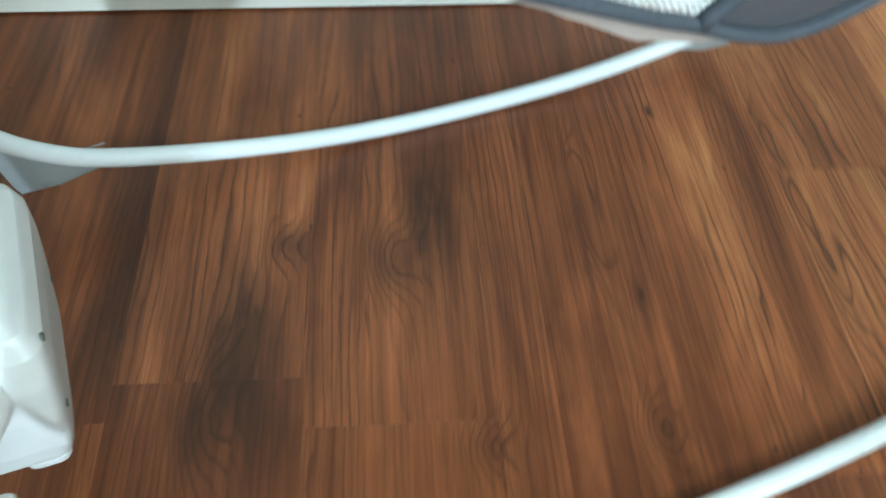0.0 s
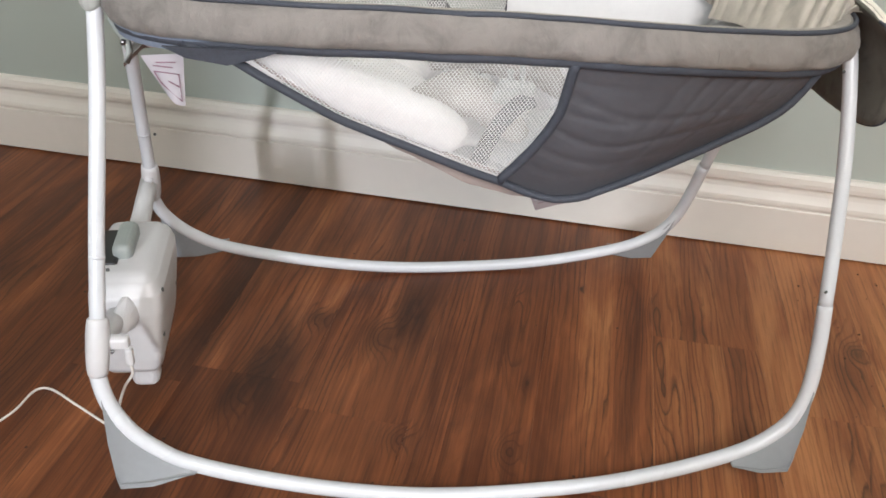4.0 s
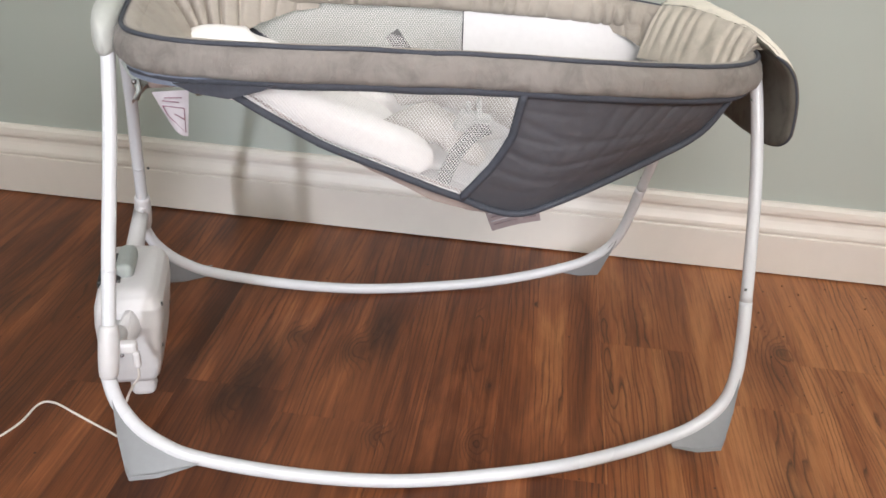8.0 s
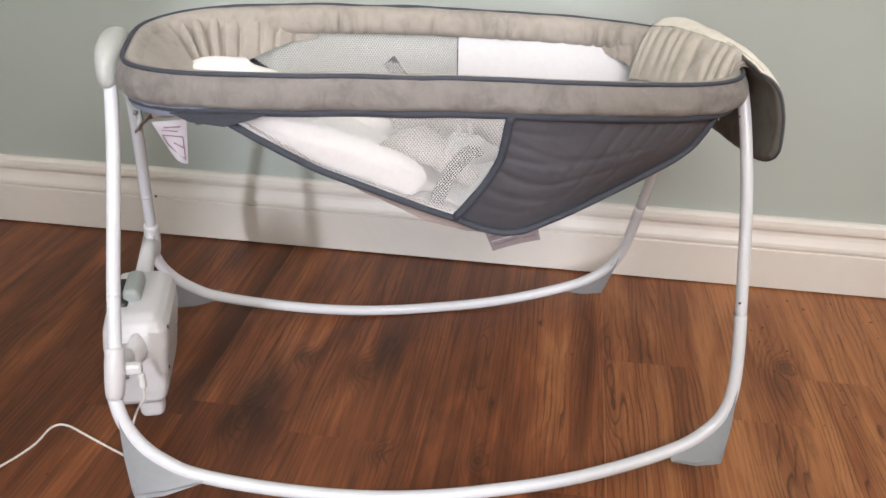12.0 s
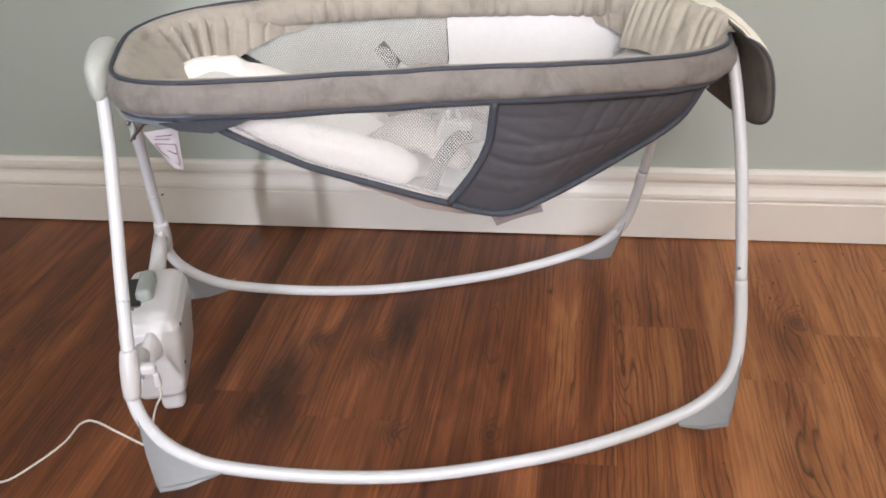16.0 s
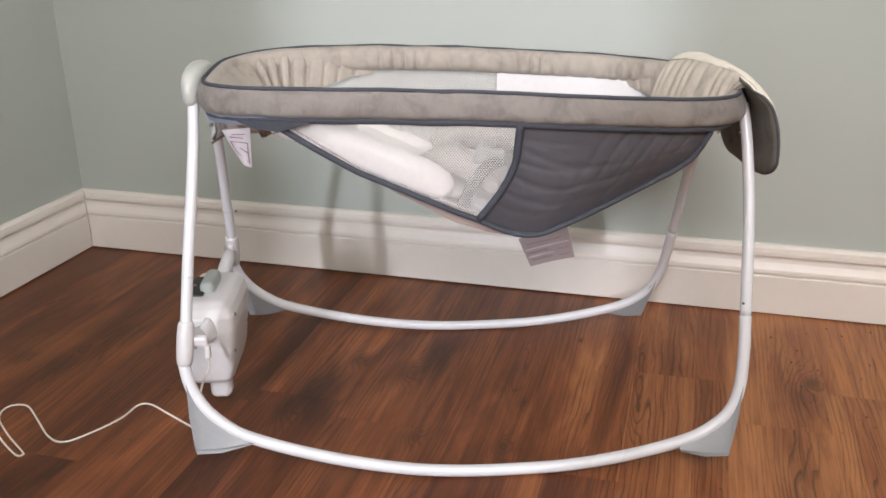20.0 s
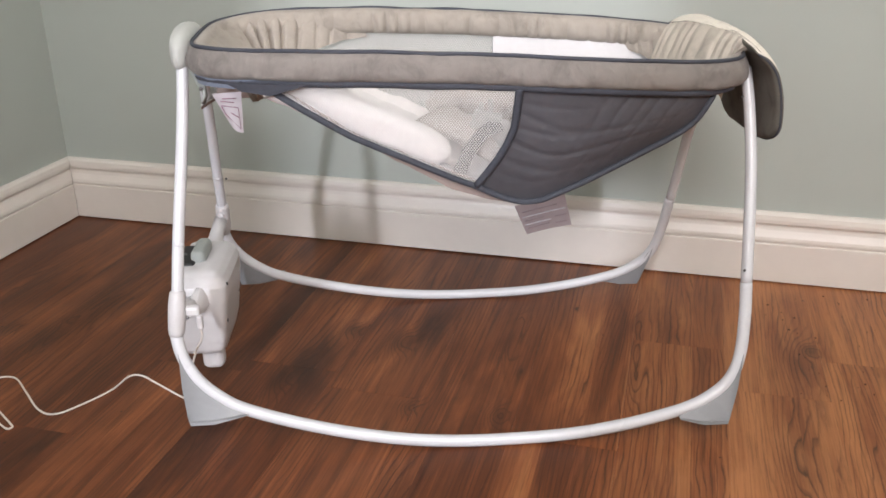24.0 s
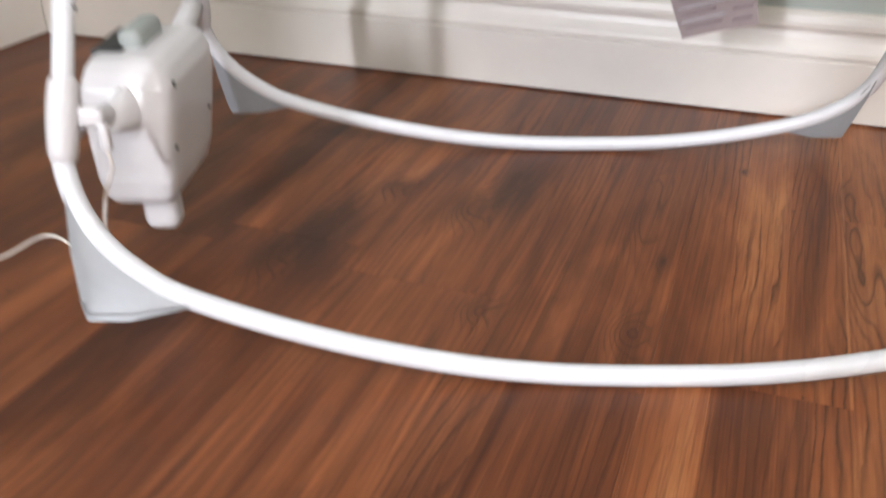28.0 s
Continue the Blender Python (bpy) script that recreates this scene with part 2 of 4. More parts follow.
KNOTS = ((-0.154, 0.344, 0.017, 0.026, 0.85, 3.0), (-0.072, 0.302, 0.022, 0.040, 0.85, 5.5), (-0.025, 0.345, 0.026, 0.085, 1.0, 1.0), (0.235, 0.399, 0.0045, 0.008, 1.0, 1.0),
         (0.579, 0.224, 0.014, 0.024, 0.85, 4.0), (0.545, 0.19, 0.03, 0.09, 0.30, 4.0), (0.107, 0.192, 0.005, 0.016, 0.95, 1.5), (0.102, 0.276, 0.014, 0.062, 0.26, 4.4), (0.124, 0.355, 0.013, 0.050, 0.15, 4.5), (-0.255, 0.200, 0.028, 0.050, 0.95, 4.5),
         (-0.222, 0.250, 0.032, 0.10, 1.1, 1.0), (-0.30, 0.34, 0.028, 0.16, 0.75, 1.0), (0.058, 0.073, 0.017, 0.028, 0.40, 4.5), (-0.065, 0.103, 0.018, 0.022, 0.50, 3.5), (-0.60, 0.46, 0.022, 0.09, 0.60, 2.0), (-0.66, 0.42, 0.016, 0.026, 0.5, 3.0),
         (-0.46, 0.60, 0.03, 0.16, 0.40, 1.0), (0.277, 0.156, 0.013, 0.062, 0.26, 4.0), (0.299, 0.238, 0.011, 0.050, 0.20, 3.2), (0.322, 0.322, 0.012, 0.058, 0.22, 3.4), (-0.749, 0.395, 0.020, 0.030, 0.75, 3.0), (-0.671, 0.358, 0.026, 0.055, 0.80, 2.0), (-0.629, 0.489, 0.022, 0.13, 0.55, 1.0), (-0.782, 0.54, 0.02, 0.12, 0.5, 1.0), (-0.357, 0.614, 0.022, 0.14, 0.5, 1.0), (-0.538, 0.25, 0.03, 0.12, 0.5, 1.0), (-0.337, 0.10, 0.026, 0.12, 0.5, 1.0), (0.45, -0.05, 0.03, 0.12, 0.35, 4.0), (-0.10, -0.10, 0.025, 0.12, 0.35, 3.0), (0.20, -0.22, 0.02, 0.10, 0.35, 4.0))
STRIP_X, STRIP_W, PLANK_W = -0.2355, 0.0487, 0.146


def wall_paint():
    m, n, l, p = material("sage_wall_paint")
    co = n.new("ShaderNodeTexCoord").outputs["Object"]
    big = noise_node(n, l, co, 1.6, 3)
    l.new(ramp_node(n, l, big, ((0.3, (0.402, 0.446, 0.408)), (0.7, (0.428, 0.473, 0.433)))), p.inputs["Base Color"])
    p.inputs["Roughness"].default_value = 0.62
    orange = noise_node(n, l, co, 260.0, 3)
    bump_node(n, l, p, orange, 0.10, 0.001)
    return m


def plush(name, colour, deep=0.72, pale=1.10):
    """Short-pile velour: crushed patches, sheen, fine nap."""
    m, n, l, p = material(name)
    co = n.new("ShaderNodeTexCoord").outputs["Object"]
    crush = noise_node(n, l, co, 42.0, 6, 0.68, (1, 1, 0.6), 0.8)
    nap = noise_node(n, l, co, 900.0, 2)
    dark = tuple(c * deep for c in colour)
    light = tuple(min(1, c * pale) for c in colour)
    brushed = noise_node(n, l, co, 11.0, 4, 0.6, (1, 1, 1.6), 0.5)
    lay = math_node(n, l, "MULTIPLY_ADD", brushed, 0.55, math_node(n, l, "MULTIPLY", crush, 0.5))
    l.new(ramp_node(n, l, lay, ((0.42, dark), (0.51, colour), (0.61, light))), p.inputs["Base Color"])
    p.inputs["Roughness"].default_value = 0.9
    p.inputs["Sheen Weight"].default_value, p.inputs["Sheen Roughness"].default_value = 0.13, 0.4
    p.inputs["Specular IOR Level"].default_value = 0.15
    both = math_node(n, l, "MULTIPLY_ADD", nap, 0.25, crush)
    bump_node(n, l, p, both, 0.5, 0.004)
    return m


WOOD = wood_floor()
PAINT = wall_paint()
TRIM = plain("white_trim_gloss", (0.74, 0.698, 0.638), 0.34, 0.015, 8, 0.03, fine=120)
CEIL = plain("ceiling_white", (0.78, 0.77, 0.74), 0.8, 0.02, 5, 0.1)
TUBE = plain("white_powder_coat", (0.635, 0.65, 0.668), 0.25, 0.012, 40, 0.04)
PLASTIC = plain("white_plastic", (0.585, 0.575, 0.575), 0.33, 0.012, 30, 0.03)
FOOTGREY = plain("pale_grey_plastic", (0.25, 0.262, 0.270), 0.36, 0.03, 30, 0.05)
CAPGREY = plain("grey_green_plastic", (0.47, 0.485, 0.455), 0.45, 0.03, 30, 0.05)
BUTTON = plain("grey_button", (0.33, 0.36, 0.34), 0.5, 0.03, 30, 0.05)
DARKGREY = plain("dark_grey_plastic", (0.085, 0.09, 0.085), 0.5, 0.05, 30)
CRUMB = plain("dark_crumb", (0.045, 0.025, 0.016), 0.8, 0.1, 60)
BLACK = plain("black_rubber", (0.02, 0.02, 0.02), 0.5, 0.05, 30)
STEEL = plain("steel_screw", (0.35, 0.35, 0.36), 0.35, 0.05, 60, metal=1.0)
PLUSH = plush("taupe_velour", (0.222, 0.203, 0.185), 0.80, 1.12)
INNER = plush("beige_velour", (0.362, 0.325, 0.280), 0.82, 1.08)
OLIVE = plush("olive_grey_velour", (0.15, 0.142, 0.122))
LINING = plush("pale_beige_velour", (0.51, 0.465, 0.40), 0.85, 1.06)
CREAM = plush("cream_velour", (0.78, 0.73, 0.635), 0.88, 1.05)
PIPING = plain("slate_piping", (0.050, 0.056, 0.071), 0.75, 0.10, 60, 0.3)
SLATE = plain("slate_blue_binding", (0.19, 0.225, 0.29), 0.75, 0.06, 60, 0.2)
PANEL = plain("grey_polyester", (0.078, 0.080, 0.090), 0.46, 0.05, 40, 0.15, fine=1500)
LINER = plain("white_liner", (0.64, 0.635, 0.635), 0.85, 0.02, 30, 0.15, fine=700)
PAD = plain("white_minky_pad", (0.92, 0.90, 0.88), 0.9, 0.03, 30, 0.3, fine=500)
BEIGE = plain("beige_pad_cloth", (0.48, 0.445, 0.41), 0.9, 0.05, 30, 0.3, fine=500)
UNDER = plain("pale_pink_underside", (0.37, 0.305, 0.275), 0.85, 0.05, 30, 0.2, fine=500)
NET = plain("white_net_thread", (0.86, 0.85, 0.84), 0.7, 0.02, 60)
STRAP = plain("grey_webbing", (0.15, 0.15, 0.15), 0.8, 0.08, 80, 0.5, fine=900)
PAPER = plain("white_tag_paper", (0.57, 0.55, 0.585), 0.7, 0.03, 30)
INK = plain("mauve_print", (0.30, 0.17, 0.22), 0.7, 0.05, 30)
LABEL = plain("mauve_care_label", (0.35, 0.295, 0.295), 0.6, 0.04, 30, 0.1)
LABELROW = plain("label_print", (0.30, 0.24, 0.25), 0.6, 0.04, 30)
CORD = plain("white_cord_rubber", (0.74, 0.70, 0.64), 0.5, 0.03, 50)
YELLOW = plain("pale_yellow_card", (0.72, 0.70, 0.42), 0.6, 0.03, 12, 0.05)
FRAMEW = plain("window_frame_white", (0.8, 0.8, 0.79), 0.4, 0.01, 10)


# ---- building helpers ----
def mesh_object(name, verts, faces, mat, parent=None, label="", smooth=True, mats=None, ids=None):
    me = bpy.data.meshes.new(name)
    me.from_pydata([tuple(v) for v in verts], [], faces)
    bm = bmesh.new()
    bm.from_mesh(me)
    bmesh.ops.recalc_face_normals(bm, faces=bm.faces)
    bm.to_mesh(me)
    bm.free()
    for one in (mats or [mat]):
        me.materials.append(one)
    if ids is not None:
        me.polygons.foreach_set("material_index", ids)
    if smooth:
        me.polygons.foreach_set("use_smooth", [True] * len(me.polygons))
    ob = new(name, me)
    if parent is not None:
        ob.parent = parent
    if label:
        tagged(ob, label)
    return ob


def part(name, bm, mat, parent, label=""):
    me = bpy.data.meshes.new(name)
    bm.to_mesh(me)
    bm.free()
    me.materials.append(mat)
    me.polygons.foreach_set("use_smooth", [True] * len(me.polygons))
    ob = new(name, me)
    ob.parent = parent
    if label:
        tagged(ob, label)
    return ob


def spline(points, per=8):
    """Catmull-Rom through the points."""
    p = [Vector(q) for q in points]
    p = [p[0] * 2 - p[1]] + p + [p[-1] * 2 - p[-2]]
    out = []
    for i in range(1, len(p) - 2):
        for k in range(per):
            t = k / per
            a, b, c, d = p[i - 1], p[i], p[i + 1], p[i + 2]
            out.append(0.5 * ((2 * b) + (c - a) * t + (2 * a - 5 * b + 4 * c - d) * t * t + (3 * b - a - 3 * c + d) * t ** 3))
    out.append(p[-2])
    return out


def sweep(points, radius, sides=14, closed=False, up=(0, 0, 1), flat=1.0, caps=True):
    """Verts and faces of a tube along points. radius: a number or one for each point; flat: squash across up."""
    pts = [Vector(q) for q in points]
    count = len(pts)
    verts, faces = [], []
    ref = Vector(up)
    for i, q in enumerate(pts):
        a = pts[i - 1] if (i or closed) else pts[0]
        b = pts[(i + 1) % count] if (i < count - 1 or closed) else pts[-1]
        tan = (b - a).normalized()
        side = tan.cross(ref)
        if side.length < 1e-4:
            side = tan.cross(Vector((0, 1, 0)))
        side.normalize()
        top = side.cross(tan).normalized()
        r = radius[i] if isinstance(radius, (list, tuple)) else radius
        for k in range(sides):
            ang = 2 * math.pi * k / sides
            verts.append(q + side * (math.cos(ang) * r * flat) + top * (math.sin(ang) * r))
    rings = count if closed else count - 1
    for i in range(rings):
        for k in range(sides):
            a, b = i * sides + k, i * sides + (k + 1) % sides
            c, d = ((i + 1) % count) * sides + (k + 1) % sides, ((i + 1) % count) * sides + k
            faces.append((a, b, c, d))
    if caps and not closed:
        faces.append(tuple(range(sides)))
        faces.append(tuple(range((count - 1) * sides, count * sides)))
    return verts, faces


def grid_faces(nu, nv, start=0, wrap=False):
    out = []
    for i in range(nu - 1):
        for j in range(nv if wrap else nv - 1):
            k = (j + 1) % nv
            out.append((start + i * nv + j, start + i * nv + k, start + (i + 1) * nv + k, start + (i + 1) * nv + j))
    return out


def block(name, lo, hi, mat, parent=None, label="", bevel=0.002, matrix=None, segments=2):
    bm = bmesh.new()
    bmesh.ops.create_cube(bm, size=1.0)
    for v in bm.verts:
        v.co = Vector([lo[i] + (v.co[i] + 0.5) * (hi[i] - lo[i]) for i in range(3)])
    if bevel:
        bmesh.ops.bevel(bm, geom=bm.edges[:], offset=bevel, segments=segments, affect="EDGES", profile=0.5)
    if matrix is not None:
        bmesh.ops.transform(bm, matrix=matrix, verts=bm.verts[:])
        bmesh.ops.recalc_face_normals(bm, faces=bm.faces[:])
    me = bpy.data.meshes.new(name)
    bm.to_mesh(me)
    bm.free()
    me.materials.append(mat)
    ob = new(name, me)
    if parent is not None:
        ob.parent = parent
    if label:
        tagged(ob, label)
    return ob


def interp(x, xs, ys):
    return float(np.interp(x, xs, ys))


# ---- the shell of the room ----
def room_wall(name, label, u0, u1, v0, v1, hole=None):
    """A wall of some thickness, with an opening (from, to, sill, head) along its length where there is one."""
    pieces = [((u0, v0, 0), (u1, v1, ROOM_H))]
    if hole:
        a, b, z0, z1 = hole
        pieces = [((u0, v0, 0), (a, v1, ROOM_H)), ((b, v0, 0), (u1, v1, ROOM_H)), ((a, v0, 0), (b, v1, z0)), ((a, v0, z1), (b, v1, ROOM_H))]
    bm = bmesh.new()
    for lo, hi in pieces:
        made = bmesh.ops.create_cube(bm, size=1.0)["verts"]
        for v in made:
            v.co = ROOM @ Vector([lo[i] + (v.co[i] + 0.5) * (hi[i] - lo[i]) for i in range(3)])
    bmesh.ops.recalc_face_normals(bm, faces=bm.faces[:])
    me = bpy.data.meshes.new(name)
    bm.to_mesh(me)
    bm.free()
    me.materials.append(PAINT)
    return tagged(new(name, me), label, "wall", kind="structure")


T = 0.12
room_wall("wall_back", "sage green painted wall behind the bassinet", -T, ROOM_U + T, -T, 0)
room_wall("wall_left", "sage green painted wall meeting the back wall in a corner", -T, 0, 0, HALL_V)
room_wall("wall_right", "sage green painted wall closing the room", ROOM_U, ROOM_U + T, 0, ROOM_V)
room_wall("wall_front", "sage green painted wall with a window opening", 0.93, ROOM_U + T, ROOM_V, ROOM_V + T, (SIDE_U0, SIDE_U1, SIDE_Z0, SIDE_Z1))
# unseen walls added from here on narrow the hall window's light to a beam
room_wall("wall_beam_edge", "unseen sage green wall added to cut the left edge of the hall light", 0, 0.50, ROOM_V, ROOM_V + T)
room_wall("wall_hall_side", "unseen sage green side wall of the added hall", HALL_U, HALL_U + T, ROOM_V + T, HALL_V)
room_wall("wall_hall_end", "unseen sage green end wall of the added hall, with a window", -T, HALL_U + T, HALL_V, HALL_V + T, (WIN_U0, WIN_U1, WIN_Z0, WIN_Z1))
ceiling = block("ceiling", (-T, -T, ROOM_H), (ROOM_U + T, HALL_V + T, ROOM_H + 0.1), CEIL, bevel=0, matrix=ROOM)
tagged(ceiling, "plain white painted ceiling of the room", "ceiling", kind="structure")

BB = ((0, 0.003), (0.0140, 0.003), (0.0142, 0.0765), (0.0132, 0.0780), (0.0106, 0.0785), (0.0106, 0.0805), (0.0138, 0.0815), (0.0142, 0.0850), (0.0132, 0.0905), (0.0104, 0.0965), (0.0076, 0.1030),
      (0.0060, 0.1090), (0.0058, 0.1140), (0.0100, 0.1152), (0.0128, 0.1172), (0.0131, 0.1240), (0.0116, 0.1320), (0.0070, 0.1370), (0, 0.1378))


def baseboard(name, label, start, along, out, length, mitre0, mitre1):
    """A moulded board run along a wall; the ends are cut at a mitre."""
    verts, faces = [], []
    n = len(BB)
    for end in (0, 1):
        for d, z in BB:
            s = d * mitre0 + 0.0008 if end == 0 else length - d * mitre1
            verts.append(start + along * s + out * d + Vector((0, 0, z)))
    for i in range(n):
        k = (i + 1) % n
        faces.append((i, k, n + k, n + i))
    faces += [tuple(range(n)), tuple(range(n, 2 * n))]
    ob = mesh_object(name, verts, faces, TRIM, smooth=False)
    return tagged(ob, label, "baseboard", kind="structure")


AU, AV = Vector((UX, UY, 0)), Vector((UY, -UX, 0))
baseboard("baseboard_back", "tall white moulded baseboard along the back wall", room(0, 0), AU, AV, ROOM_U, 1, 1)
baseboard("baseboard_left", "tall white moulded baseboard along the side wall", room(0, 0), AV, AU, ROOM_V, 1, 1)
baseboard("baseboard_right", "tall white moulded baseboard under the window wall", room(ROOM_U, 0), AV, -AU, ROOM_V, 1, 1)
baseboard("baseboard_front", "tall white moulded baseboard beside the window", room(0.93, ROOM_V), AU, -AV, ROOM_U - 0.93, 0, 1)


def window_unit(name, label, origin, along, width, z0, z1, panes):
    root = new(name)
    root.location = origin
    tagged(root, label, "window", kind="structure")
    turn = Matrix.Rotation(math.atan2(along.y, along.x), 4, "Z")
    w = 0.05
    for lo, hi in (((0, -0.03, z0), (w, 0.03, z1)), ((width - w, -0.03, z0), (width, 0.03, z1)), ((w, -0.03, z0), (width - w, 0.03, z0 + w)), ((w, -0.03, z1 - w), (width - w, 0.03, z1))):
        block("window_frame", lo, hi, FRAMEW, root, bevel=0.003, matrix=turn)
    for k in range(1, panes):
        x = width * k / panes
        block("mullion", (x - 0.02, -0.025, z0 + w), (x + 0.02, 0.025, z1 - w), FRAMEW, root, bevel=0.003, matrix=turn)
    return root


window_unit("window_1", "tall white framed window", room(WIN_U0, HALL_V + T - 0.035), AU, WIN_U1 - WIN_U0, WIN_Z0, WIN_Z1, 1)
window_unit("window_2", "white framed window in the front wall", room(SIDE_U0, ROOM_V + T - 0.035), AU, SIDE_U1 - SIDE_U0, SIDE_Z0, SIDE_Z1, 1)


# ---- the bassinet: frame ----
YM = 0.2305
LEAN_Z, LEAN_Y = (0.008, 0.1, 0.2, 0.3, 0.4, 0.486), (0.004, 0.028, 0.060, 0.100, 0.143, 0.182)


def lean(z, back):
    y = interp(z, LEAN_Z, LEAN_Y)
    return 2 * YM - y if back else y


bassinet = new("rocking_bassinet")
bassinet.location = (0.02, YM, 0.0)
tagged(bassinet, "rocking baby bassinet, white tube frame, taupe plush rim, on wood floor", "bassinet")
bpy.context.view_layer.update()
BASE = Matrix.Translation((-0.02, -YM, 0.0))


def adopt(ob, parent):
    """Parent a mesh that was drawn in world metres."""
    ob.parent = parent
    ob.matrix_parent_inverse = BASE if parent is bassinet else Matrix.Identity(4)
    return ob


def shape(name, verts, faces, mat, label="", parent=None, smooth=True, mats=None, ids=None):
    ob = mesh_object(name, verts, faces, mat, None, label, smooth, mats, ids)
    return adopt(ob, parent or bassinet)


def rod(name, points, radius, mat, label="", parent=None, **kw):
    v, f = sweep(points, radius, **kw)
    return shape(name, v, f, mat, label, parent)


RAIL = ((-0.3675, 0.172), (-0.3685, 0.158), (-0.361, 0.130), (-0.343, 0.102), (-0.318, 0.080), (-0.289, 0.0635), (-0.230, 0.0445), (-0.155, 0.0265), (-0.079, 0.0140),
        (-0.010, 0.0085), (0.065, 0.0082), (0.150, 0.0120), (0.230, 0.0230), (0.308, 0.0415), (0.348, 0.061), (0.371, 0.084), (0.3825, 0.116), (0.3880, 0.165), (0.3895, 0.203))
LEFT_LEG = ((-0.3665, 0.166), (-0.3645, 0.213), (-0.3605, 0.287), (-0.3555, 0.358), (-0.3515, 0.43), (-0.3495, 0.497))
RIGHT_LEG = ((0.3895, 0.203), (0.3935, 0.252), (0.3985, 0.322), (0.4005, 0.374), (0.4000, 0.430), (0.3970, 0.470))


def on_side(points, back, drop=0.0, shift=0.0):
    return [(x + shift, lean(z + drop, back), z + drop) for x, z in points]


def foot(back, right):
    """A hollow-looking wedge under a bend of the rail: webs taper to a flat sole."""
    if right:
        top = [(0.383, 0.118), (0.377, 0.098), (0.366, 0.078), (0.348, 0.060), (0.325, 0.048), (0.296, 0.038)]
        sole = [(0.3835, 0.114), (0.3745, 0.074), (0.3655, 0.040), (0.3615, 0.026), (0.330, 0.025), (0.298, 0.031)]
    else:
        top = [(-0.366, 0.142), (-0.357, 0.121), (-0.345, 0.104), (-0.325, 0.085), (-0.302, 0.070), (-0.276, 0.059)]
        sole = [(-0.3655, 0.138), (-0.3615, 0.098), (-0.3560, 0.060), (-0.3530, 0.050), (-0.322, 0.0505), (-0.280, 0.0575)]
    shift = -0.010 if (back and right) else 0.0
    verts, faces = [], []
    sign = -1 if back else 1
    rows = 5
    for i in range(len(top)):
        for k in range(rows):
            f = k / (rows - 1)
            x = top[i][0] * (1 - f) + sole[i][0] * f + shift
            z = top[i][1] * (1 - f) + sole[i][1] * f
            away = math.hypot(top[i][0] - sole[i][0], top[i][1] - sole[i][1])
            half = 0.0065 + 0.0075 * f * min(1.0, away / 0.03)
            mid = lean(z, back) - sign * 0.002 * f
            verts.append((x, mid - half, z))
            verts.append((x, mid + half, z))
    w = 2 * rows
    for i in range(len(top) - 1):
        for k in range(rows - 1):
            for s in (0, 1):
                a = i * w + 2 * k + s
                faces.append((a, a + 2, a + w + 2, a + w))
        a = i * w
        faces.append((a, a + 1, a + w + 1, a + w))
        a = i * w + 2 * (rows - 1)
        faces.append((a, a + 1, a + w + 1, a + w))
    for i in (0, len(top) - 1):
        for k in range(rows - 1):
            a = i * w + 2 * k
            faces.append((a, a + 1, a + 3, a + 2))
    ob = shape("foot", verts, faces, FOOTGREY, "pale grey plastic foot wedge under the rail bend")
    bev = ob.modifiers.new("soft_edges", "BEVEL")
    bev.width, bev.segments, bev.limit_method, bev.angle_limit = 0.0022, 3, "ANGLE", radians(35)
    lip = [(sole[i][0] + shift, lean(sole[i][1], back) - sign * 0.0155, sole[i][1] + 0.006) for i in range(2, 6)]
    rod("sole_seam", lip, 0.0008, FOOTGREY, "", ob, sides=6)
    return ob


def screw(x, z, back, dx=0.0):
    y = lean(z, back) + (0.0082 if back else -0.0082)
    bm = bmesh.new()
    bmesh.ops.create_uvsphere(bm, u_segments=10, v_segments=6, radius=0.0020)
    for v in bm.verts:
        v.co = Vector((x + dx + v.co.x, y + v.co.y * 0.6, z + v.co.z))
    ob = part("screw", bm, DARKGREY, bassinet, "small dark screw recessed in the tube")
    return adopt(ob, bassinet)


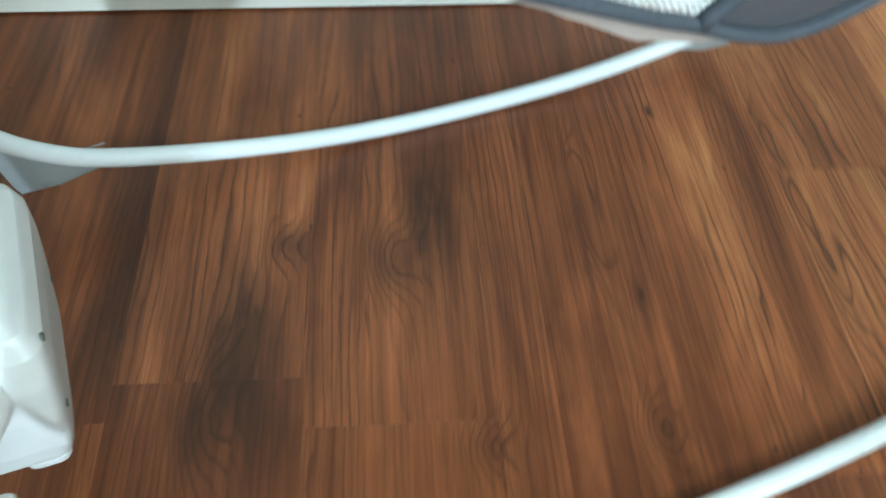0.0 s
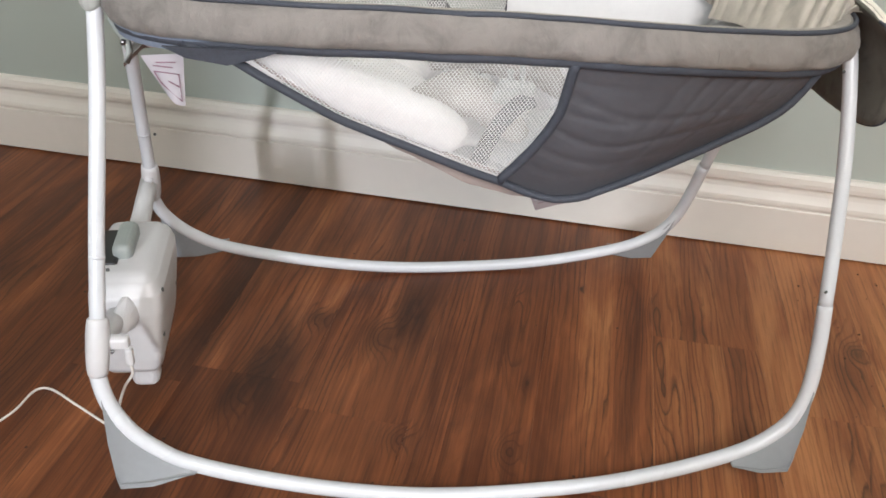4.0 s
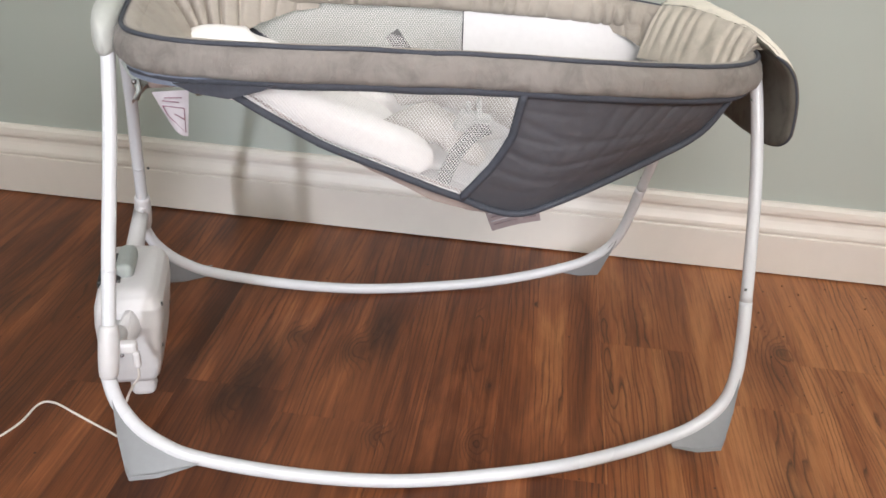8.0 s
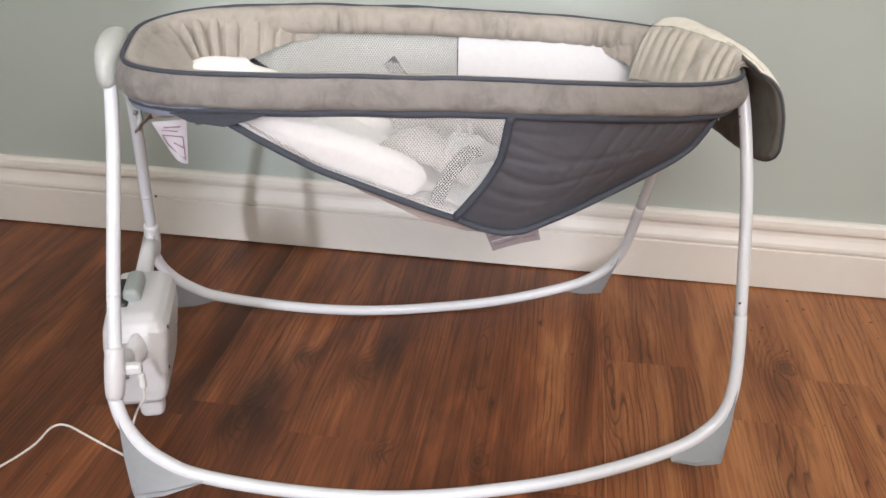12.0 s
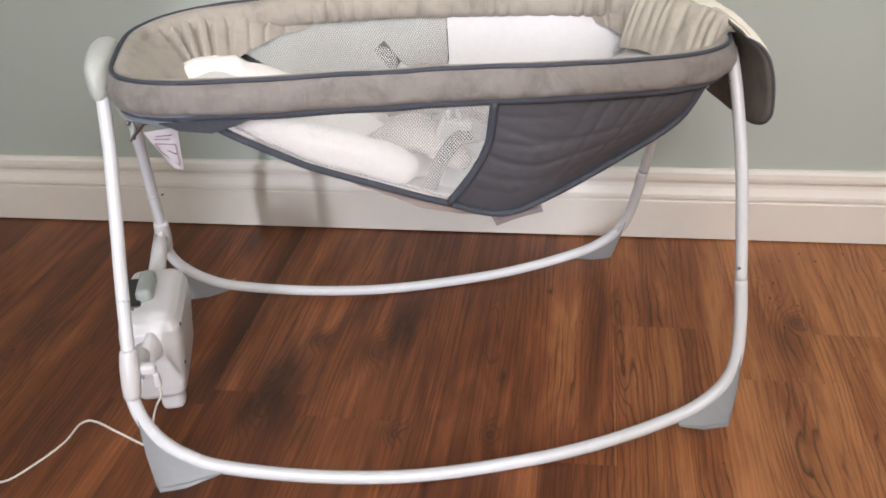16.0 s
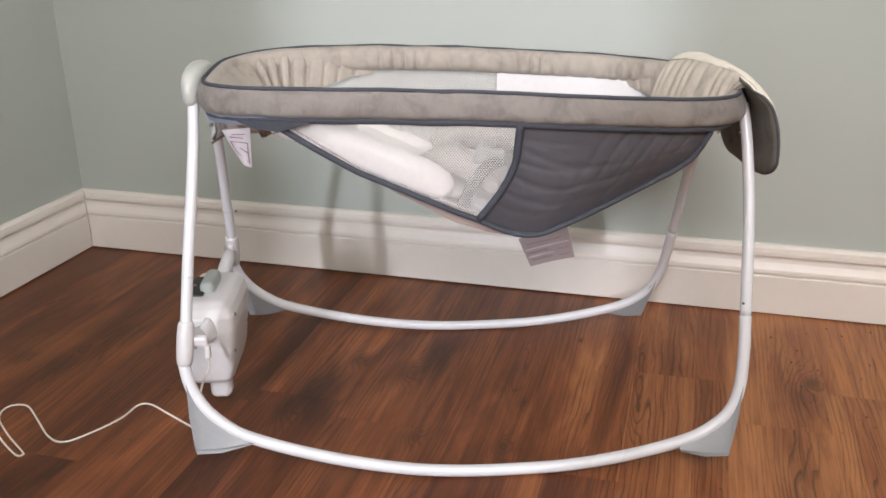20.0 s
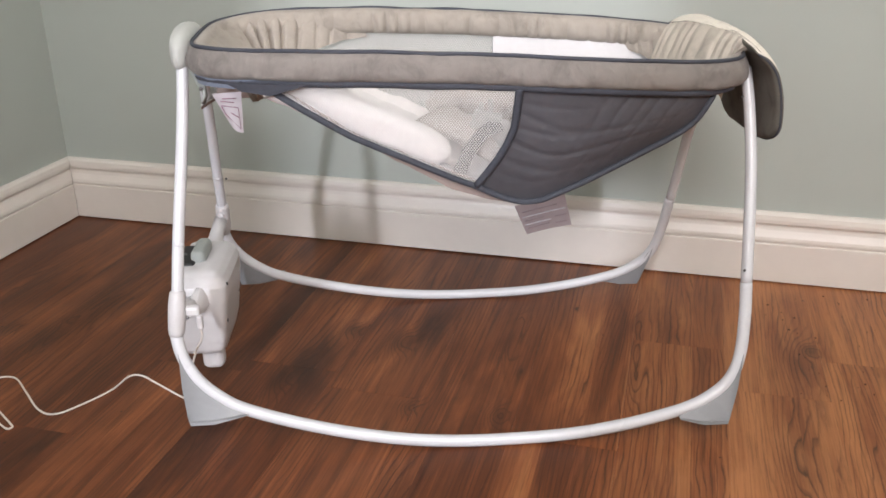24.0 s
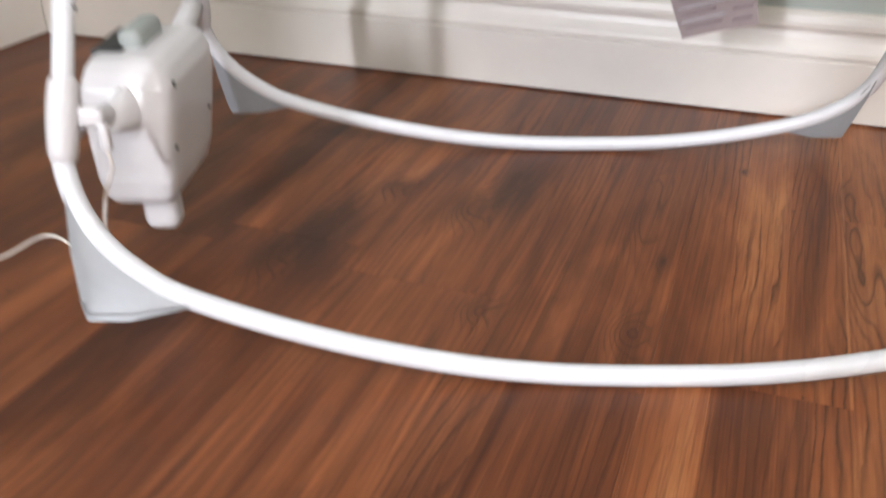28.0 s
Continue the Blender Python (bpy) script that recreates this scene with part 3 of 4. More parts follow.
for back in (False, True):
    squeeze = -0.006 if back else 0.0
    rail = [(x + (squeeze if x > 0.2 else 0.0) * min(1, (x - 0.2) / 0.15 if x > 0.2 else 0), z) for x, z in RAIL]
    right = [(x - (0.012 if back else 0.0) * min(1, (z - 0.2) / 0.2 + 0.4), z) for x, z in RIGHT_LEG]
    rod("rail", spline(on_side(rail, back), 6), 0.0082, TUBE, "white tubular rocker rail bowed to the floor", up=(0, 1, 0), sides=18)
    rod("leg", spline(on_side(LEFT_LEG, back), 6), 0.0078, TUBE, "white tubular leg rising to the hub", up=(0, 1, 0), sides=16)
    rod("leg", spline(on_side(right, back), 6), 0.0077, TUBE, "white tubular leg rising under the plush flap", up=(0, 1, 0), sides=16)
    # the joint rings and the moulded collar
    for (x0, z0), (x1, z1), r in (((right[0][0], 0.199), (right[0][0] + 0.0002, 0.2035), 0.0080), ((-0.3615, 0.268), (-0.3613, 0.2715), 0.0080)):
        rod("joint_ring", [(x0, lean(z0, back), z0), (x1, lean(z1, back), z1)], r, TUBE, "", up=(0, 1, 0), sides=16)
    zc = [0.158, 0.1605, 0.166, 0.180, 0.197, 0.208, 0.2125, 0.2145]
    rc = [0.0085, 0.0098, 0.0108, 0.0116, 0.0116, 0.0110, 0.0104, 0.0088]
    xc = [interp(z, (0.158, 0.213), (-0.3685, -0.3645)) for z in zc]
    rod("collar", [(x, lean(z, back), z) for x, z in zip(xc, zc)], rc, PLASTIC, "white moulded plastic collar round the leg", up=(0, 1, 0), sides=20)
    foot(back, False)
    foot(back, True)
    screw(right[0][0] + 0.001, 0.222, back, -0.006 if not back else -0.004)
    screw(-0.3575, 0.262, back, 0.007)
    screw(0.394 if not back else 0.383, 0.435, back, -0.006)

# the hub: a rounded shell over both left legs, and its partner under the flap
def hub(x, z, width, label, mat, big):
    verts, faces = [], []
    nu, nv = 15, 20
    for i in range(nu):
        f = i / (nu - 1)
        y = YM + (f - 0.5) * width
        e = 1 - abs(2 * f - 1) ** 3.2
        e = max(e, 0.02) ** 0.42
        for j in range(nv):
            a = 2 * math.pi * j / nv
            cx_, cz_ = math.cos(a), math.sin(a)
            rx = 0.0155 * big * e
            rz = (0.0255 if cz_ > 0 else 0.024) * big * (0.35 + 0.65 * e)
            px = x + rx * (abs(cx_) ** 0.75) * (1 if cx_ > 0 else -1)
            pz = z + rz * (abs(cz_) ** 0.75) * (1 if cz_ > 0 else -1) - 0.010 * abs(2 * f - 1) ** 2
            verts.append((px, y, pz))
    faces = grid_faces(nu, nv, 0, True)
    faces += [tuple(range(nv)), tuple(range((nu - 1) * nv, nu * nv))]
    return shape("hub", verts, faces, mat, label)


hub(-0.3520, 0.5065, 0.135, "pale grey-green plastic hub cap on top of the legs", CAPGREY, 1.0)
hub(0.3950, 0.4700, 0.135, "pale grey plastic hub under the plush flap", CAPGREY, 0.72)
for back in (False, True):
    z0 = 0.492
    y0 = lean(z0, back)
    rod("hub_lip", [(-0.3505, y0 + (0.004 if back else -0.004) * -1, 0.4855), (-0.3505, y0, z0 + 0.002)], [0.0122, 0.0132], CAPGREY, "", up=(0, 1, 0), sides=16)

# folding latch under the left end of the rim
latch = shape("latch", *sweep([(-0.327, 0.150, 0.484), (-0.322, 0.150, 0.470), (-0.318, 0.149, 0.452), (-0.322, 0.148, 0.441)], [0.0075, 0.0065, 0.0055, 0.003], sides=10, flat=0.6), BUTTON,
              "grey folding latch under the rim")
rod("latch_pin", [(-0.322, 0.142, 0.462), (-0.322, 0.157, 0.462)], 0.0025, STEEL, "", latch, sides=8)


# ---- the bassinet: seat ----
RX0, RX1, RW, RN = -0.330, 0.386, 0.156, 3.7
TOPX = (-0.330, -0.25, -0.12, 0.03, 0.2, 0.33, 0.386)
TOPZ = (0.519, 0.5222, 0.5212, 0.5157, 0.5047, 0.4960, 0.4932)
BACKUP = 0.006


def rim_loop(count):
    """Even steps round the rim's middle line: place and outward way."""
    cx_, lx = (RX0 + RX1) / 2, (RX1 - RX0) / 2
    raw = []
    for k in range(2400):
        a = 2 * math.pi * k / 2400
        c, s_ = math.cos(a), math.sin(a)
        x = cx_ + lx * math.copysign(abs(c) ** (2 / RN), c)
        y = YM + RW * math.copysign(abs(s_) ** (2 / RN), s_)
        raw.append((x, y))
    raw = np.array(raw)
    seg = np.hypot(*(np.roll(raw, -1, 0) - raw).T)
    run = np.r_[0, np.cumsum(seg)]
    closed = np.vstack([raw, raw[:1]])
    at = np.linspace(0, run[-1], count, endpoint=False)
    pts = np.stack([np.interp(at, run, closed[:, 0]), np.interp(at, run, closed[:, 1])], 1)
    tan = np.roll(pts, -1, 0) - np.roll(pts, 1, 0)
    nor = np.stack([tan[:, 1], -tan[:, 0]], 1)
    nor /= np.linalg.norm(nor, axis=1)[:, None]
    return pts, nor, run[-1] / count


def rim_top(x, y):
    return interp(x, TOPX, TOPZ) + BACKUP * max(-0.2, (y - YM) / RW)


def rim_half(x):
    """Half the rim's width at x, to its inner face."""
    u = abs(x - (RX0 + RX1) / 2) / ((RX1 - RX0) / 2)
    return max(0.02, RW * max(0.0, 1 - u ** RN) ** (1 / RN) - 0.012)


RIM_N, RIM_H = 1000, 0.0375
PTS, NOR, STEP = rim_loop(RIM_N)


def rim_band():
    verts, sides = [], 22
    for i, ((x, y), (nx, ny)) in enumerate(zip(PTS, NOR)):
        zt = rim_top(x, y)
        zc = zt - RIM_H / 2
        run = i * STEP
        fold = abs(math.sin(run * math.pi / 0.026 + 5.5 * noise.noise((run * 9, 0, 0)))) ** 0.6
        gather = 0.0145 * (fold - 0.5) * (0.35 + 1.3 * abs(noise.noise((run * 8, 7, 1)))) + 0.002 * noise.noise((run * 55, 3, 0))
        gather *= (0.25 if x < -0.29 or x > 0.35 else interp(x, (-0.16, -0.09), (0.30, 1.0))) * (0.80 + 0.9 * abs(noise.noise((run * 5, 2, 6))))
        inward = (1.0 if y > YM else 0.6)
        slant = 0.6 * noise.noise((run * 6, 1, 9))
        for k in range(sides):
            a = 2 * math.pi * k / sides
            c, s_ = math.cos(a), math.sin(a)
            o = 0.0135 * math.copysign(abs(c) ** 0.85, c)
            h = RIM_H / 2 * math.copysign(abs(s_) ** 0.85, s_)
            if c < 0:
                soft = 0.0022 * noise.noise((run * 60 + slant * h * 40, h * 30, 5))
                o -= -c * (0.004 + gather * 1.25 * inward + soft) * (0.6 - 0.4 * s_)
            else:
                o += c * (0.0022 * noise.noise((run * 22, h * 60, 4)) + 0.0020 * noise.noise((run * 75 + h * 60, h * 90, 9)) + 0.0010 * noise.noise((run * 150 - h * 80, h * 160, 2)))
                h += 0.0008 * noise.noise((run * 30, 2, h * 40))
            tilt = -0.14 * h
            verts.append((x + nx * (o + tilt), y + ny * (o + tilt), zc + h))
    faces = []
    for i in range(RIM_N):
        for k in range(sides):
            j, m = (i + 1) % RIM_N, (k + 1) % sides
            faces.append((i * sides + k, i * sides + m, j * sides + m, j * sides + k))
    ids = [1 if 5 <= k <= 15 else 0 for i in range(RIM_N) for k in range(sides)]
    return shape("rim", verts, faces, PLUSH, "taupe plush padded rim with gathered beige inner face", None, True, [PLUSH, INNER], ids)


rim = rim_band()


def loop_at(out, dz, step=2, wobble=0.0, back_out=0.0):
    return [(x + nx * (out + (back_out if y > YM else 0.0)), y + ny * (out + (back_out if y > YM else 0.0)), rim_top(x, y) + dz + wobble * noise.noise((i * STEP * 18, 5, 2))) for i, ((x, y), (nx, ny)) in enumerate(zip(PTS, NOR))][::step]


rod("piping", loop_at(0.0050, -0.0010, 2, 0.0012), 0.0026, PIPING, "slate blue piping along the top of the rim", rim, closed=True, sides=8)
BOUND = [q for q, (x, y) in zip(loop_at(0.0045, -RIM_H - 0.0015, 1, 0.001, 0.008), PTS) if x < 0.362]
BOUND = [(x, y, z + (0.013 if y > YM else 0.0)) for x, y, z in BOUND][::2]
rod("binding", BOUND, [0.0056 * min(1.0, 0.25 + min(i, len(BOUND) - 1 - i) / 16) for i in range(len(BOUND))], PIPING, "slate blue binding under the rim", rim, sides=8, flat=0.55)


def corner_strip():
    """Flat slate binding that hangs below the rim round its high end."""
    pick = [i for i in range(RIM_N) if PTS[i][0] < -0.225 and PTS[i][1] < YM + 0.11]
    verts = []
    for side in (0.0, 0.0012):
        for i in pick:
            (x, y), (nx, ny) = PTS[i], NOR[i]
            for r in range(4):
                f = r / 3
                o = 0.0085 - 0.004 * f - side
                deep = 0.013 * min(1.0, (-0.225 - x) / 0.03)
                verts.append((x + nx * o, y + ny * o, rim_top(x, y) - RIM_H + 0.002 - deep * f + 0.0012 * noise.noise((i * STEP * 40, f, 3))))
    n = 4 * len(pick)
    return shape("corner_binding", verts, grid_faces(len(pick), 4) + grid_faces(len(pick), 4, n), SLATE, "flat slate blue binding below the high end of the rim", rim)


corner_strip()


def end_padding(left):
    """Gathered plush slope inside one end of the rim: a smooth puff in the corner, then deep tucks."""
    xc, half = (RX0 + RX1) / 2, (RX1 - RX0) / 2
    begin = 0.40 if left else 0.66
    pick = [i for i in range(RIM_N) if (PTS[i][0] < xc) == left and abs(PTS[i][0] - xc) / half > begin]
    if not left:
        pick = sorted(pick, key=lambda i: (i + RIM_N // 2) % RIM_N)
    wide = 0.062 if left else 0.040
    tucks = ((-0.302, 0.0080, 0.014), (-0.284, 0.0065, 0.012), (-0.262, 0.0065, 0.013), (-0.240, 0.0060, 0.010), (-0.214, 0.0060, 0.007), (-0.186, 0.0050, 0.005), (-0.163, 0.0050, 0.005), (-0.138, 0.0050, 0.004)) if left else ((0.345, 0.006, 0.008), (0.318, 0.006, 0.006), (0.292, 0.005, 0.005))
    rows, verts = 13, []
    for i in pick:
        (x, y), (nx, ny) = PTS[i], NOR[i]
        k = min(1.0, max(0.0, (abs(x - xc) / half - begin) / (0.97 - begin)))
        k = k * k * (3 - 2 * k)
        w = wide * k
        run = i * STEP
        lean_in = noise.noise((run * 12, 1, 0))
        for r in range(rows):
            f = r / (rows - 1)
            into = 0.004 + 0.006 * min(1.0, 4 * k) + w * f
            at = x + 0.020 * f * (0.5 + lean_in) * (1 if left else -1)
            crease = sum(deep * math.exp(-((at - tx) / (spread * 0.55)) ** 2) for tx, spread, deep in tucks)
            plump = 0.0065 * math.sin(math.pi * min(1.0, f * 0.9 + 0.08)) * (0.5 + 0.5 * k)
            z = rim_top(x, y) - 0.007 - 0.036 * f - (0.62 if left else 0.34) * wide * k * f ** 1.3
            z += plump - crease * math.sin(math.pi * min(1.0, f + 0.15)) ** 0.7 + 0.0022 * noise.noise((run * 45, f * 2.5, 8))
            verts.append((x - nx * (into - 0.7 * crease), y - ny * (into - 0.7 * crease), z))
    return shape("end_padding", verts, grid_faces(len(pick), rows), INNER, "gathered beige plush slope inside the rim", rim)


end_padding(True)
end_padding(False)

# side outline: bottom seam of the sling
BX = (-0.262, -0.225, -0.197, -0.130, -0.059, 0.0, 0.030, 0.061, 0.092, 0.118, 0.171, 0.248, 0.294, 0.319, 0.334)
BZ = (0.480, 0.473, 0.453, 0.409, 0.374, 0.344, 0.331, 0.314, 0.3035, 0.305, 0.331, 0.375, 0.399, 0.417, 0.450)


def seam_z(x):
    return interp(x, BX, BZ)


def rim_in(x):
    """How far the rim has curved in from its straight side at x."""
    u = min(1.0, abs(x - (RX0 + RX1) / 2) / ((RX1 - RX0) / 2))
    return RW * (1 - max(0.0, 1 - u ** RN) ** (1 / RN))


def side_y(z, back, off=0.0, x=0.02):
    y = 0.0755 + 0.34 * (0.466 - z) + off + rim_in(x)
    return 2 * YM - y if back else y


def under_rim(x, back):
    return rim_top(x, 2 * YM - 0.07 if back else 0.07) - RIM_H - 0.002


EDGE_Z, EDGE_X = (0.331, 0.350, 0.372, 0.395, 0.418, 0.467), (0.030, 0.043, 0.057, 0.068, 0.0755, 0.0780)


def edge_x(f):
    """The curved seam between net and cloth; f from 0 at the bottom to 1 at the top."""
    z = 0.331 + f * (0.467 - 0.331)
    return interp(z, EDGE_Z, EDGE_X), z


PULLS = ((0.30, -0.10, 0.55, 0.0030, 0.030), (0.47, -0.16, 0.85, 0.0036, 0.026), (0.60, -0.10, 0.45, 0.0030, 0.024), (0.72, -0.30, 0.95, 0.0030, 0.030), (0.84, -0.12, 0.40, 0.0026, 0.024), (0.18, 0.04, 0.40, 0.0024, 0.028))
DRAPES = ((0.46, 0.22, 0.75, 0.0024, 0.018), (0.58, 0.26, 0.85, 0.0034, 0.016), (0.66, 0.20, 0.70, 0.0028, 0.013), (0.75, 0.26, 0.90, 0.0034, 0.014), (0.83, 0.16, 0.80, 0.0026, 0.012), (0.90, 0.14, 0.80, 0.0024, 0.010))


def cloth_panel(back):
    nu, nv = 120, 70
    verts, inner = [], []
    for i in range(nu):
        f = i / (nu - 1)
        for j in range(nv):
            g = j / (nv - 1)
            # blend from the curved seam to the right tip
            xe = edge_x(g)[0]
            xb = 0.030 + f * (0.333 - 0.030)
            xt = 0.078 + f * (0.338 - 0.078)
            zb, zt = seam_z(xb), under_rim(xt, back) + 0.006
            x = xb * (1 - g) + xt * g + (xe - (0.030 * (1 - g) + 0.078 * g)) * (1 - f) ** 2
            z = zb * (1 - g) + zt * g
            puff = math.sin(math.pi * min(1, g)) * math.sin(math.pi * min(1, f * 0.96 + 0.02)) ** 0.6
            fold = 0.0
            # pulls that run out from the curved seam
            for g0, tilt, reach, deep, fine in PULLS:
                line = g0 + tilt * f + 0.012 * math.sin(9 * f + 20 * g0)
                fold += 0.6 * deep * math.exp(-((g - line) / fine) ** 2) * max(0.0, 1 - f / reach) ** 0.8
            # pulls that hang from the rim towards the seam
            for f0, tilt, reach, deep, fine in DRAPES:
                line = f0 - tilt * (1 - g) + 0.008 * math.sin(8 * g + 30 * f0)
                fold += 0.48 * deep * math.exp(-((f - line) / fine) ** 2) * max(0.0, 1 - (1 - g) / reach) ** 0.7
            fold += 0.0016 * noise.noise((x * 22, z * 24, 3)) + 0.0006 * noise.noise((x * 70, z * 75, 6))
            off = -0.010 * puff + fold * min(1.0, 2.2 * puff)
            verts.append((x, side_y(z, back, off, x), z))
            inner.append((x, side_y(z, back, 0.007 + 0.004 * puff, x), z))
    n = len(verts)
    faces = grid_faces(nu, nv) + grid_faces(nu, nv, n)
    ids = [0] * ((nu - 1) * (nv - 1)) + [1] * ((nu - 1) * (nv - 1))
    return shape("side_panel", verts + inner, faces, PANEL, "padded grey cloth side panel with creases", None, True, [PANEL, LINER], ids)


def net_panel(back):
    """Hexagonal net: each thread a thin ribbon, clipped to the space between seam, rim and cloth."""
    pitch = 0.0036
    dx, dz = pitch, pitch * 0.72
    half = 0.00033
    verts, faces = [], []

    def inside(x, z):
        if x < -0.232 or x > 0.085 or z < seam_z(x) - 0.001 or z > under_rim(x, back) + 0.008:
            return False
        f = (z - 0.331) / (0.467 - 0.331)
        return f < 0 and x < 0.031 or f >= 0 and x < edge_x(min(f, 1))[0]

    def at(x, z, lift):
        sag = 0.001 * max(0.0, math.sin(math.pi * min(1, max(0, (x + 0.25) / 0.33)))) * max(0.0, math.sin(math.pi * min(1, max(0, (z - seam_z(x)) / 0.14))))
        return (x, side_y(z, back, sag + lift, x), z)

    def thread(a, b):
        (x0, z0), (x1, z1) = a, b
        if not (inside(x0, z0) and inside(x1, z1)):
            return
        ln = math.hypot(x1 - x0, z1 - z0)
        px, pz = -(z1 - z0) / ln * half, (x1 - x0) / ln * half
        k = len(verts)
        verts.extend((at(x0 - px, z0 - pz, 0), at(x0, z0, -0.0005), at(x0 + px, z0 + pz, 0), at(x1 - px, z1 - pz, 0), at(x1, z1, -0.0005), at(x1 + px, z1 + pz, 0)))
        faces.append((k, k + 1, k + 4, k + 3))
        faces.append((k + 1, k + 2, k + 5, k + 4))

    rows = int(0.2 / dz)
    for r in range(rows):
        z = 0.315 + r * dz
        for c in range(int(0.35 / dx)):
            x = -0.255 + c * dx + (dx / 2 if r % 2 else 0)
            low, high = (x, z - dz * 0.14), (x, z + dz * 0.14)
            thread(low, high)
            thread(high, (x + dx / 2, z + dz * 0.86))
            thread(high, (x - dx / 2, z + dz * 0.86))
    ob = shape("net_panel", verts, faces, NET, "white net window in the side of the seat", None, False)
    return ob


def seat_bindings(back):
    seam = [(x, side_y(seam_z(x), back, -0.003, x), seam_z(x) - 0.001) for x in np.linspace(-0.262, 0.334, 70)]
    smooth = [Vector(seam[0])] + [(Vector(seam[i - 1]) + Vector(seam[i]) * 2 + Vector(seam[i + 1])) / 4 for i in range(1, 69)] + [Vector(seam[-1])]
    rod("seam_binding", smooth, 0.0047, PIPING, "slate grey binding along the bottom seam", sides=8, up=(0, 1, 0), flat=0.9)
    rod("edge_binding", [(edge_x(f)[0] + (0.007 if back else 0.0), side_y(edge_x(f)[1], back, -0.010 if back else -0.004), edge_x(f)[1]) for f in np.linspace(0, 1.03, 24)], 0.0050, PIPING, "slate grey binding between net and cloth", sides=8,
        up=(0, 1, 0), flat=1.0)
    # corner gusset where seam and rim meet, in front only
    if back:
        return
    v = [(-0.276, side_y(0.487, back, 0.002), 0.484), (-0.180, side_y(0.480, back, -0.005), 0.4815), (-0.192, side_y(0.476, back, -0.005), 0.4765), (-0.224, side_y(0.468, back, -0.004), 0.4675), (-0.258, side_y(0.476, back, 0), 0.4735)]
    w = [(a, b + (0.003 if not back else -0.003), c) for a, b, c in v]
    shape("gusset", v + w, [(0, 1, 2, 3, 4), (5, 6, 7, 8, 9)] + [(k, (k + 1) % 5, 5 + (k + 1) % 5, 5 + k) for k in range(5)], PIPING, "slate blue corner gusset", smooth=False)


def sling_edge():
    """A loose lip of cloth that hangs below the front seam."""
    xs = np.linspace(-0.115, 0.078, 40)
    verts, rows = [], 5
    for side in (0, 1):
        for x in xs:
            deep = 0.006 + interp(x, (-0.115, -0.06, 0.0, 0.04, 0.078), (0.0, 0.006, 0.0125, 0.009, 0.0)) + 0.0012 * noise.noise((x * 60, 1, 2))
            for r in range(rows):
                f = r / (rows - 1)
                z = seam_z(x) - 0.001 - deep * f
                verts.append((x, side_y(seam_z(x), False, 0.002 + 0.004 * f + 0.0015 * side, x) + 0.0015 * noise.noise((x * 40, f * 2, 7)), z))
    n = len(xs) * rows
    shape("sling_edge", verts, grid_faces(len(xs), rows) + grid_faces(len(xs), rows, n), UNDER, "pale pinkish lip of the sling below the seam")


sling_edge()
for back in (False, True):
    cloth_panel(back)
    net_panel(back)
    seat_bindings(back)


def sling():
    """The hanging floor of the seat: white above, pale below, bellied between the side seams."""
    xs = np.r_[np.linspace(-0.330, -0.262, 6), np.linspace(-0.255, 0.322, 60), np.linspace(0.345, 0.372, 4)]
    nv = 18
    top, low = [], []
    for x in xs:
        z = interp(x, (-0.330, -0.275, *BX, 0.372), (0.470, 0.474, *BZ, 0.455))
        y0 = max(side_y(z, False, 0.004, x), YM - rim_half(x) + 0.004) + interp(x, (-0.27, -0.21), (0.055, 0.0))
        for j in range(nv):
            g = j / (nv - 1)
            y = y0 * (1 - g) + (2 * YM - y0) * g
            belly = math.sin(math.pi * g)
            sag = 0.012 * belly ** 0.6 * interp(x, (-0.33, -0.2, -0.12, -0.05, 0.03, 0.10, 0.3), (0.1, 0.3, 0.45, 1.2, 1.0, 0.15, 0.3))
            wr = 0.002 * noise.noise((x * 40, y * 25, 2)) * belly
            sunk = interp(x, (-0.26, -0.17), (0.045, 0.0)) * min(1.0, 2.2 * g)
            top.append((x, y, z - sag * 0.7 + 0.007 + wr - sunk))
            low.append((x, y, z - sag + wr + 0.003 - sunk))
    n = len(top)
    nu = len(xs)
    faces = grid_faces(nu, nv) + grid_faces(nu, nv, n)
    for i in range(nu - 1):
        for j in (0, nv - 1):
            faces.append((i * nv + j, (i + 1) * nv + j, n + (i + 1) * nv + j, n + i * nv + j))
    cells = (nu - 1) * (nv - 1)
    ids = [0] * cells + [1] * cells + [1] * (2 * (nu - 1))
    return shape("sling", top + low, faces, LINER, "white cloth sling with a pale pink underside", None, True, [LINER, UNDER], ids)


sling()


def cushion(name, centre_line, radii, mat, label, squash=1.0, seed=0, parent=None, press=None):
    """A soft roll along a line, swollen and slightly lumpy."""
    pts = spline(centre_line, 8)
    rs = np.interp(np.linspace(0, 1, len(pts)), np.linspace(0, 1, len(radii)), radii)
    v, f = sweep(pts, [float(r) for r in rs], sides=20, flat=squash)
    out = []
    for q in v:
        k = noise.noise((q[0] * 28, q[1] * 28, q[2] * 28 + seed)) * 0.0025
        k += max(0.0, 0.25 - abs(noise.noise((q[0] * 14 + seed, q[1] * 9, 3.1)))) * 0.012
        x, y, z = q[0] + k, q[1] + k * 0.5, q[2] + k
        if press is not None:
            z = max(z, seam_z(x) + 0.004 - (interp(x, (-0.24, -0.17), (0.08, 0.0)) if press else 0.0))
            y = min(y, side_y(z, True, 0.005, x)) if press else max(y, side_y(z, False, 0.005, x))
        out.append((x, y, z))
    return shape(name, out, f, mat, label, parent)


